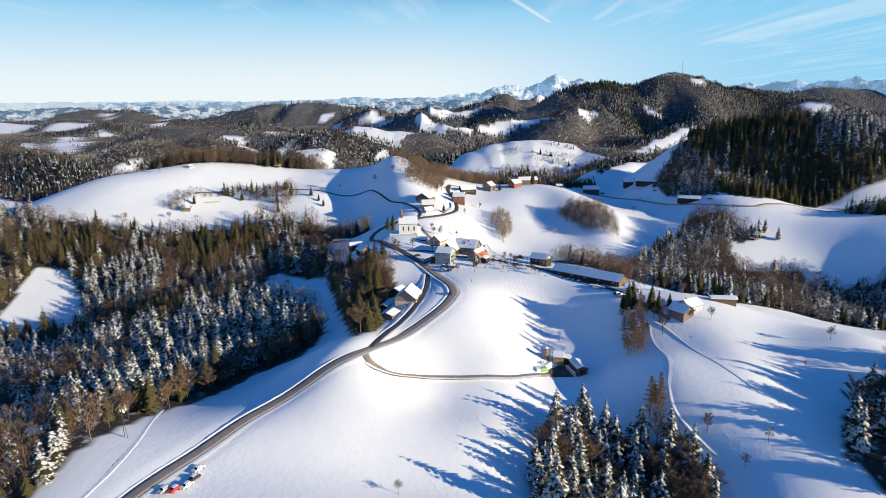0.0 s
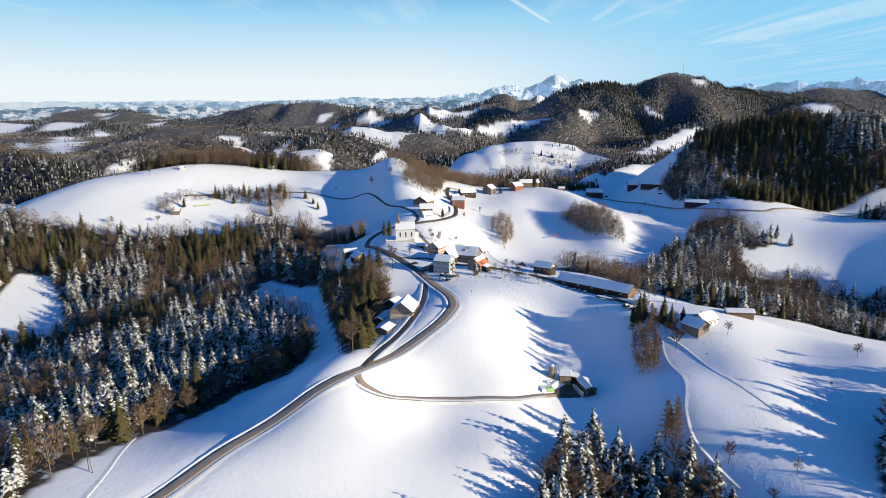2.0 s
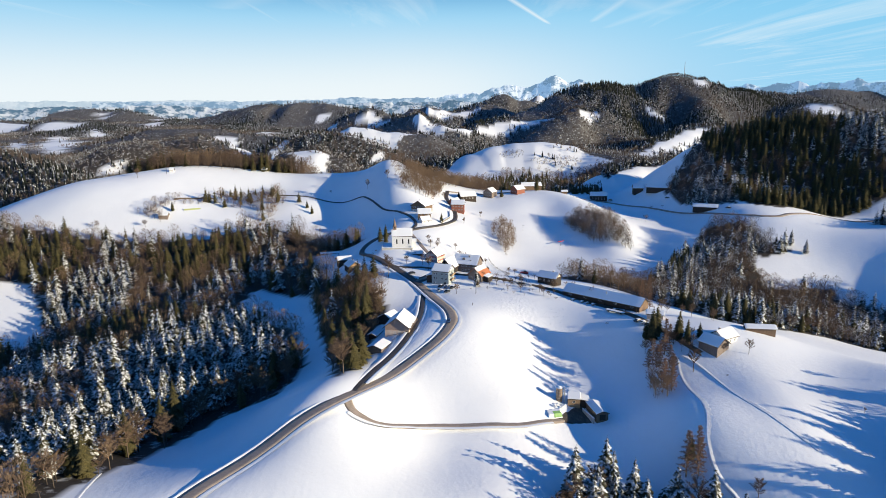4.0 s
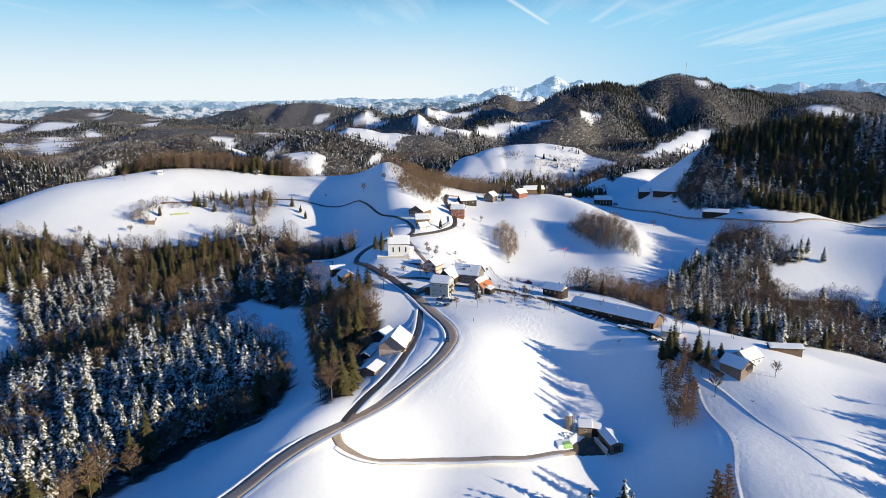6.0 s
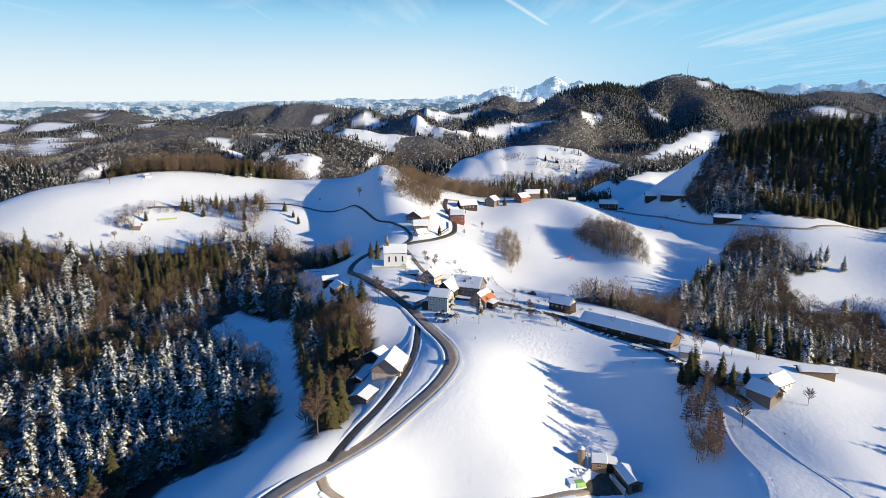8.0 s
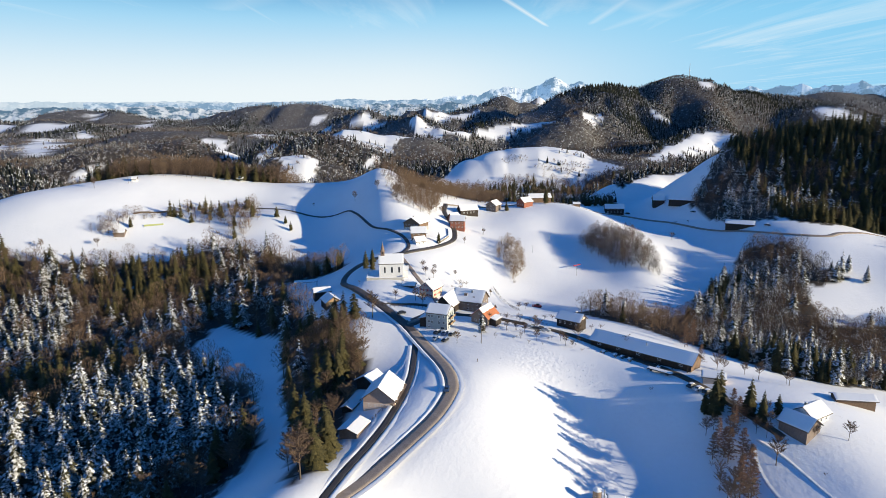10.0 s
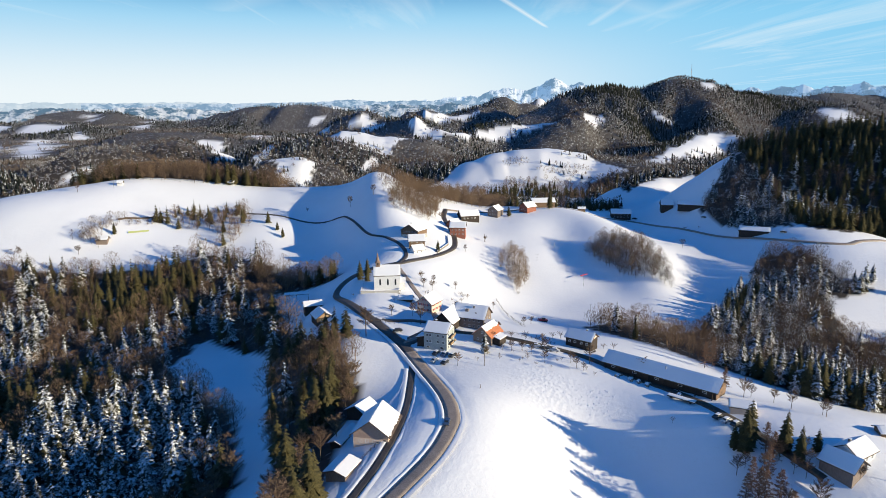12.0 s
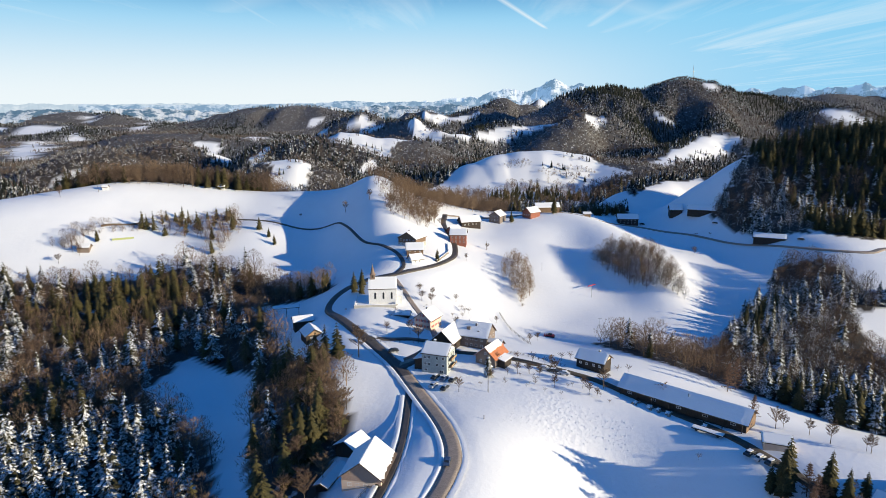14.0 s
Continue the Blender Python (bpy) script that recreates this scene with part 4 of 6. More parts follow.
def puff(rng, tall, wide, count, thin=0.13):
    """A bare crown farther off: forking limbs and a loose cloud of fine sprays round them."""
    v, f = [], []
    limb(v, f, (0, 0, -0.5), (0, 0, tall * 0.8), tall * 0.014, 0.05)
    for k in range(5):
        a = 1.26 * k + rng.uniform(-0.4, 0.4)
        limb(v, f, (0, 0, tall * (0.25 + 0.08 * k)), (math.cos(a) * wide * 0.75, math.sin(a) * wide * 0.75, tall * (0.6 + 0.07 * k)), tall * 0.007, 0.03)
    for _ in range(count):
        a, r = rng.uniform(0, 6.283), rng.random() ** 0.45
        h = rng.uniform(-1, 1)
        s = math.sqrt(max(0.05, 1 - h * h)) * wide * r
        p = Vector((math.cos(a) * s, math.sin(a) * s, tall * (0.57 + 0.38 * h)))
        d = Vector((p.x * 0.16 + rng.uniform(-0.6, 0.6), p.y * 0.16 + rng.uniform(-0.6, 0.6), tall * 0.045 + rng.uniform(-0.3, 0.6)))
        e = Vector((rng.uniform(-1, 1), rng.uniform(-1, 1), rng.uniform(-0.5, 0.5))).normalized() * thin
        n = len(v)
        v += [tuple(p - e), tuple(p + e), tuple(p + d)]
        f.append((n, n + 1, n + 2))
    return np.array(v), np.array(f)


PUFFS = [puff(rng, t, w, 330, 0.10) for t, w in ((13, 3.9), (11, 3.6), (15, 4.2))]
SHRUB_PUFFS = [puff(rng, t, w, 170, 0.07) for t, w in ((5, 2.0), (4, 1.8))]


def spike(rng, tall, wide, skirts=((0.08, 0.55, 1.0), (0.32, 0.78, 0.72), (0.58, 1.0, 0.45)), k=6):
    """A far spruce: a few ragged skirts."""
    v, f = [], []
    for z0, z1, r in skirts:
        n = len(v)
        v.append((0, 0, tall * z1))
        for i in range(k):
            a = 6.283 * (i + rng.random() * 0.6) / k
            rr = wide * r * rng.uniform(0.6, 1.2)
            v.append((math.cos(a) * rr, math.sin(a) * rr, tall * (z0 + rng.uniform(-0.05, 0.06))))
        f += [(n, n + 1 + i, n + 1 + (i + 1) % k) for i in range(k)]
    return np.array(v), np.array(f)


SPIKES = [spike(rng, t, w) for t, w in ((17, 3.2), (15, 3.2), (20, 3.5))]
SPIKES_SLIGHT = [spike(rng, t, w, ((0.05, 0.7, 1.0), (0.4, 1.0, 0.6)), 5) for t, w in ((17, 3.6), (15, 3.6), (20, 4.0))]


def tuft(rng, tall, wide, count):
    """A bare crown far off: a dome of coarse sprays."""
    v, f = [], []
    for _ in range(count):
        a, h = rng.uniform(0, 6.283), rng.uniform(0.1, 1)
        s = math.sqrt(1 - h * h * 0.9) * wide * rng.uniform(0.5, 1)
        p = Vector((math.cos(a) * s, math.sin(a) * s, tall * (0.35 + 0.55 * h)))
        e = Vector((-p.y, p.x, rng.uniform(-1.5, 1.5))).normalized() * rng.uniform(0.5, 0.9)
        n = len(v)
        v += [tuple(p - e), tuple(p + e), (p.x * 1.15, p.y * 1.15, p.z + tall * 0.2)]
        f.append((n, n + 1, n + 2))
    return np.array(v), np.array(f)


TUFTS = [tuft(rng, t, w, 20) for t, w in ((12, 4.2), (14, 4.8))]
TUFTS_SLIGHT = [tuft(rng, t, w, 11) for t, w in ((12, 5.0), (14, 5.6))]


def shared(name, pair, mat):
    return grid_mesh(name, pair[0], pair[1], mat)


def kind_of_tree(shapes, crown_mat, name):
    return [(shared("trunk", s, BARK), shared("crown", c, crown_mat)) for s, c in shapes]


TREE_KINDS = {
    "snowy": (kind_of_tree(SPRUCES, SPRUCE_SNOWY, "snowy"), "spruce", "tall dark spruce with snow lying on its boughs", "spruce"),
    "green": (kind_of_tree(SPRUCES, SPRUCE, "green"), "spruce", "tall dark green spruce without snow", "spruce"),
    "larch": (kind_of_tree(LARCHES, LARCH, "larch"), "larch", "slender bare larch with brown twigs", "larch"),
    "bare": (kind_of_tree(BARES, TWIGS, "bare"), "bare_tree", "leafless broadleaf tree with brown twigs", "tree"),
    "beech": (kind_of_tree(BARES, BEECH, "beech"), "beech", "leafless beech with reddish-brown crown", "tree"),
    "frosted": (kind_of_tree(BARES, FROSTED, "frosted"), "frosted_tree", "bare broadleaf tree with snow on its twigs", "tree"),
    "bush": (kind_of_tree(BUSHES, TWIGS, "bush"), "bush", "leafless brown bush standing in the snow", "bush"),
}


def plant(kind, x, y, size=1.0, turn=None, group="", shape=None):
    """One tree of a kind, standing on the ground."""
    shapes, name, label, category = TREE_KINDS[kind]
    trunk, crown = shapes[rng.randrange(len(shapes)) if shape is None else shape]
    t = thing(name, on(x, y, rng.uniform(0, 360) if turn is None else turn) @ Matrix.Diagonal((size * rng.uniform(0.9, 1.1), size * rng.uniform(0.9, 1.1), size, 1)), label, category, group)
    part("trunk", trunk, None, t)
    part("crown", crown, None, t)
    return t


def scatter(polygon, gap, seed, keep=1.0):
    """Jittered points in a polygon, at about that gap."""
    r = np.random.RandomState(seed)
    p = np.array(polygon)
    lo, hi = p.min(0), p.max(0)
    x, y = np.meshgrid(np.arange(lo[0], hi[0], gap), np.arange(lo[1], hi[1], gap * 0.87))
    x[1::2] += gap / 2
    x, y = x.ravel() + r.uniform(-0.42, 0.42, x.size) * gap, y.ravel() + r.uniform(-0.42, 0.42, y.size) * gap
    good = inside(x, y, polygon) & (r.rand(x.size) < keep)
    x, y = x[good], y[good]
    clear = near_road(x, y, ROADS) > 2.5
    return x[clear], y[clear]


def wood(name, label, shapes, mat, x, y, seed, sizes=(0.75, 1.15), sink=0.3):
    """Many trees of one kind in one mesh."""
    if not len(x):
        return None
    r = np.random.RandomState(seed)
    pick = r.randint(len(shapes), size=len(x))
    pts, fcs, n = [], [], 0
    z = land(x, y) - sink
    for k, (v, f) in enumerate(shapes):
        some = np.where(pick == k)[0]
        if not len(some):
            continue
        a, s, w = r.uniform(0, 6.283, len(some)), r.uniform(*sizes, len(some)), r.uniform(0.85, 1.2, len(some))
        c, q = np.cos(a)[:, None], np.sin(a)[:, None]
        px = (v[None, :, 0] * c - v[None, :, 1] * q) * (s * w)[:, None] + x[some][:, None]
        py = (v[None, :, 0] * q + v[None, :, 1] * c) * (s * w)[:, None] + y[some][:, None]
        pz = v[None, :, 2] * s[:, None] + z[some][:, None]
        pts.append(np.stack([px, py, pz], -1).reshape(-1, 3))
        fcs.append((f[None] + (n + np.arange(len(some)) * len(v))[:, None, None]).reshape(-1, 3))
        n += len(some) * len(v)
    return tagged(new(name, grid_mesh(name, np.concatenate(pts), np.concatenate(fcs), mat)), label, "woodland", kind="stuff")


def crowns(shapes):
    return [c for _, c in shapes]


def mixed_wood(polygon, gap, seed, shares, keep=1.0, close=None, label="", sizes=(0.75, 1.15), hole=None, group="", edge_mix=(), lean=None):
    """A wood of several kinds; trees for which close(x, y) holds stand as things of their own."""
    x, y = scatter(polygon, gap, seed, keep)
    if hole:
        out_ = ~inside(x, y, hole)
        x, y = x[out_], y[out_]
    r = np.random.RandomState(seed + 1)
    # kinds keep together in patches
    patch = np.sin(x / 21 + seed) + np.sin(y / 17 + 2 * seed) + r.normal(0, 0.9, len(x))
    if lean is not None:
        patch = patch + lean(x, y)
    order = np.argsort(np.argsort(patch)) / max(1, len(x))
    edge = np.cumsum([s for _, s in shares])
    kinds = [shares[min(i, len(shares) - 1)][0] for i in np.searchsorted(edge, order)]
    if edge_mix:
        line = curve(list(polygon) + [polygon[0]], 4.0)
        rim = np.array([np.hypot(line[:, 0] - a, line[:, 1] - b).min() for a, b in zip(x, y)]) < 13
        kinds = [edge_mix[r.randint(len(edge_mix))] if e and b > 120 and r.rand() < 0.75 else k for k, e, b in zip(kinds, rim, y)]
    own = close(x, y) if close is not None else np.zeros(len(x), bool)
    for i in np.where(own)[0]:
        plant(kinds[i], float(x[i]), float(y[i]), r.uniform(*sizes), group=group)
    kinds = np.array(kinds)
    far = {"snowy": (SPRUCES_FAR, SPRUCE_SNOWY, "snow-dusted dark spruce wood"), "green": (SPRUCES_FAR, SPRUCE, "dark green spruce wood"), "larch": (SPRUCES_FAR, LARCH, "brown leafless larch wood")}
    puffs = {"bare": (TWIGS, "leafless brown broadleaf wood"), "beech": (BEECH, "reddish-brown leafless beech wood"), "frosted": (FROSTED, "snow-dusted leafless wood"), "bush": (TWIGS, "low brown leafless brushwood")}
    for k in sorted(set(kinds)):
        some = (kinds == k) & ~own
        if k in far:
            wood("spruce_wood" if k != "larch" else "larch_wood", far[k][2], crowns(far[k][0]), far[k][1], x[some], y[some], seed + 5, sizes)
        else:
            wood("broadleaf_wood" if k != "bush" else "brushwood", puffs[k][1], SHRUB_PUFFS if k == "bush" else PUFFS, puffs[k][0], x[some], y[some], seed + 6, sizes)


# ---------- the woods ----------
mixed_wood(LEFT_WOOD, 6.9, 11, [("snowy", 0.42), ("bare", 0.27), ("beech", 0.08), ("green", 0.23)], sizes=(0.7, 1.3),
           lean=lambda x, y: -2.2 * np.exp(-(((x + 150) / 120) ** 2) - ((y - 285) / 75) ** 2) + 2.4 * np.exp(-(((x + 42) / 26) ** 2) - ((y - 335) / 65) ** 2),
           close=lambda x, y: (y < 318) & (x > -170) & (y > 205) | (y < 375) & (x > -50), hole=LEFT_GAP, group="trees of the gorge wood", edge_mix=("green", "beech", "bare", "beech", "bare"))
mixed_wood(CHURCH_WOOD, 4.6, 12, [("bare", 0.35), ("beech", 0.55), ("green", 0.1)], sizes=(0.75, 1.15))
mixed_wood(ROAD_WOOD, 6.0, 27, [("beech", 0.35), ("bare", 0.35), ("green", 0.3)], sizes=(0.7, 1.15))
mixed_wood(SHED_BRUSH, 4.2, 28, [("bush", 0.6), ("bare", 0.4)], sizes=(0.5, 0.9))
mixed_wood(SLOPE_TREES, 5.6, 13, [("bare", 0.2), ("beech", 0.35), ("bush", 0.23), ("green", 0.22)], 0.9, sizes=(0.5, 0.95))
mixed_wood(COPSE, 3.4, 14, [("beech", 0.3), ("bare", 0.5), ("frosted", 0.2)], 1.0, sizes=(0.55, 0.85))
mixed_wood(SHRUBS, 3.4, 15, [("beech", 0.8), ("bush", 0.2)], sizes=(0.45, 0.75))
mixed_wood(BARN_WOOD, 5.0, 16, [("green", 0.13), ("snowy", 0.27), ("frosted", 0.24), ("bare", 0.25), ("beech", 0.11)], sizes=(0.6, 1.05),
           lean=lambda x, y: 2.6 * np.exp(-(((x - 88) / 32) ** 2)),
           close=lambda x, y: (y < 388) & (x < 215), group="trees behind the barn")
mixed_wood(EDGE_WOOD, 6.4, 30, [("snowy", 0.5), ("bare", 0.3), ("green", 0.2)], sizes=(0.7, 1.1))
mixed_wood(GULLY_WOOD, 6.0, 17, [("snowy", 0.5), ("bare", 0.3), ("beech", 0.2)], sizes=(0.9, 1.4), close=lambda x, y: x > 0, group="trees of the gully")
mixed_wood(RIGHT_CLUMP, 7.0, 18, [("snowy", 0.5), ("bare", 0.5)], 0.65, sizes=(0.95, 1.4), close=lambda x, y: x > 0, group="trees of the right clump")
mixed_wood(TRACK_TREES, 5.2, 19, [("larch", 0.55), ("beech", 0.4), ("green", 0.05)], sizes=(0.55, 0.95), close=lambda x, y: x > 0, group="trees by the track")
mixed_wood(DARK_HILL, 6.0, 20, [("green", 0.46), ("bare", 0.16), ("snowy", 0.38)], sizes=(0.75, 1.25),
           lean=lambda x, y: (x - 330) / 130)
mixed_wood(DARK_FOOT, 5.4, 54, [("frosted", 0.45), ("snowy", 0.25), ("bare", 0.3)], 0.8, sizes=(0.55, 0.9))
mixed_wood(VILLAGE_TREES, 7.0, 29, [("beech", 0.5), ("bare", 0.3), ("green", 0.2)], 0.8, sizes=(0.6, 1.1))
mixed_wood(VALE_EDGE, 6.4, 55, [("green", 0.35), ("beech", 0.3), ("bare", 0.35)], 0.8, sizes=(0.55, 0.95))
mixed_wood(HILLTOP, 5.2, 21, [("bare", 0.4), ("bush", 0.3), ("beech", 0.3)], 0.6, sizes=(0.5, 0.9))
mixed_wood(CREST_STRIP, 4.4, 23, [("beech", 0.5), ("bare", 0.36), ("green", 0.14)], sizes=(1.0, 1.4))
mixed_wood(VILLAGE_BRUSH, 4.4, 24, [("beech", 0.6), ("bush", 0.2), ("bare", 0.2)], 0.95, sizes=(0.6, 1.05))
mixed_wood(RIDGE_BRUSH, 5.0, 25, [("bush", 1.0)], sizes=(0.6, 1.0))
mixed_wood(RIDGE_BRUSH_LOW, 5.0, 26, [("bush", 1.0)], sizes=(0.6, 1.0))
mixed_wood(ROADSIDE, 7.0, 22, [("green", 0.4), ("snowy", 0.2), ("bare", 0.4)], sizes=(0.55, 0.9))

mixed_wood(GARDEN, 4.6, 51, [("bush", 0.7), ("bare", 0.3)], 0.5, sizes=(0.35, 0.6), close=lambda x, y: x > -900, group="garden shrubs")
mixed_wood(CHURCHYARD, 6.0, 52, [("bush", 0.7), ("bare", 0.3)], 0.45, sizes=(0.35, 0.6), close=lambda x, y: x > -900, group="shrubs below the church")
mixed_wood(TRACK_TREES, 4.4, 53, [("bush", 0.8), ("bare", 0.2)], 0.6, sizes=(0.5, 0.8), close=lambda x, y: x > -900, group="brush by the track")

# the clump of conifers and bare trees on the knoll by the barn lane
for kind, x, y, size in (("green", 97.0, 320.0, 0.95), ("green", 93.8, 316.5, 0.6), ("larch", 99.5, 314.5, 0.7), ("green", 105.5, 314.5, 0.82), ("bare", 102.0, 311.0, 0.75), ("green", 107.5, 309.5, 0.62), ("beech", 96.5, 309.0, 0.6), ("bare", 104.0, 306.0, 0.6),
                         ("bare", 92.0, 311.5, 0.55), ("beech", 110.5, 312.5, 0.5), ("larch", 105.8, 359.0, 0.62), ("bare", 113.0, 352.5, 0.6), ("bare", 119.0, 347.5, 0.5), ("bare", 128.0, 331.0, 0.5)):
    plant(kind, x, y, size, group="trees on the knoll")

# far woods, thinner with distance
far_rng = np.random.RandomState(5)


def under_mast(x, y):
    """The steep wooded ridge that carries the mast: its woods stand closer."""
    return (x > 300) & (x < 1500) & (y > 1720) & (y < 2720) & (y < 1980 + 0.75 * x)


for near_y, far_y, gap in ((640, 1000, 7.0), (1000, 1500, 7.8), (1500, 2200, 10.4), (2200, 3300, 12.5), (3300, 4200, 17.0), (1720, 2720, 8.0)):
    wide = 0.76 * far_y + 60
    x, y = np.meshgrid(np.arange(-wide, wide, gap), np.arange(near_y, far_y, gap))
    x, y = (v.ravel() + far_rng.uniform(-0.45, 0.45, v.size) * gap for v in (x, y))
    dense = gap == 8.0
    good = far_wood(x, y) & ~inside(x, y, DARK_HILL) & ~inside(x, y, DARK_FOOT) & ~inside(x, y, CREST_STRIP) & (np.abs(x) < 0.75 * y + 40) & (under_mast(x, y) == dense)
    x, y = x[good], y[good]
    patch = np.sin(x / 83 + 1) + np.sin(y / 61) + np.sin((x + y) / 139) + far_rng.normal(0, 0.6, len(x)) - 0.55
    # the steep ridge under the mast is mostly conifers
    patch = patch + 0.9 * smooth((x - 250) / 200) * smooth((y - 1600) / 250) * (y < 2900)
    # broadleaf spurs on the slopes near by, to one side
    patch = patch - 1.5 * smooth((-x - 330) / 120) * smooth((1300 - y) / 150)
    grow = (0.55, 0.9) if dense else (0.45, 0.9) if gap < 9 else (0.5, 0.9) if gap < 12 else (0.55, 0.9) if gap < 16 else (0.7, 1.0)
    spikes, tufts = (SPIKES, TUFTS) if gap < 9 else (SPIKES_SLIGHT, TUFTS_SLIGHT)
    for name, label, shapes, mat, some in (
        ("spruce_wood", "distant dark spruce wood dusted with snow", spikes, SPRUCE_DUSTED, (patch > -0.2) & (patch < 1.5)),
        ("spruce_wood", "distant green spruce wood, darkened for shade", spikes, SPRUCE_FAR_SHADED, patch >= 1.5),
        ("broadleaf_wood", "distant brown leafless wood, darkened for shade", tufts, TWIGS_FAR_SHADED, (patch <= -0.2) & (patch > -1.9)),
        ("broadleaf_wood", "distant frosted leafless wood", tufts, FROSTED, patch <= -1.9),
    ):
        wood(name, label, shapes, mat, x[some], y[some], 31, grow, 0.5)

# single trees and brush in the far fields
tx, ty = [], []
for field in FAR_FIELDS:
    p = np.array(field, float)
    mid = p.mean(0)
    if mid[1] > 2500 or mid[1] < 900:
        continue
    for _ in range(4):
        # little groups and rows
        c = p[far_rng.randint(len(p))]
        u, way = mid + (c - mid) * far_rng.uniform(0.1, 0.95), far_rng.uniform(-0.5, 0.5)
        for k in range(far_rng.randint(2, 8)):
            tx.append(u[0] + k * 6.0 * math.cos(way) + far_rng.normal(0, 2)), ty.append(u[1] + k * 6.0 * math.sin(way) + far_rng.normal(0, 2))
tx, ty = np.array(tx), np.array(ty)
some = far_rng.rand(len(tx)) < 0.7
wood("broadleaf_wood", "scattered leafless trees on the far snow fields", TUFTS, TWIGS, tx[some], ty[some], 33, (0.4, 0.8), 0.4)
wood("spruce_wood", "scattered dark spruces on the far snow fields", SPIKES, SPRUCE_DUSTED, tx[~some], ty[~some], 34, (0.4, 0.8), 0.4)


# ---------- houses, barns and sheds ----------
def window(parent, face, size, u, z, w, h, half_l, half_w, shutters=None):
    """A window set on one face of a building: s and n are the long sides, w and e the gable ends."""
    turn = {"s": 0, "e": 90, "n": 180, "w": 270}[face]
    out_ = half_w if face in "sn" else half_l
    m = pose(0, 0, 0, 0, 0, turn) @ pose(u, -out_, z)
    frame_form = Form()
    b = 0.09
    frame_form.box(-w / 2, w / 2, -0.07, 0.05, h / 2 - b, h / 2).box(-w / 2, w / 2, -0.10, 0.05, -h / 2, -h / 2 + b)
    frame_form.box(-w / 2, -w / 2 + b, -0.07, 0.05, -h / 2 + b, h / 2 - b).box(w / 2 - b, w / 2, -0.07, 0.05, -h / 2 + b, h / 2 - b)
    frame_form.box(-0.03, 0.03, -0.06, 0.05, -h / 2 + b, h / 2 - b)
    ob = part("window", frame_form, PAINT_WHITE, parent, "white window frame")
    ob.matrix_basis = m
    part("pane", Form().box(-w / 2 + b, w / 2 - b, -0.03, 0.03, -h / 2 + b, h / 2 - b), GLASS, ob, "dark glass pane")
    if shutters:
        for s in (-1, 1):
            part("shutter", Form().box(s * (w / 2 + 0.3) - 0.24, s * (w / 2 + 0.3) + 0.24, -0.06, -0.005, -h / 2, h / 2), shutters, ob)
    return ob


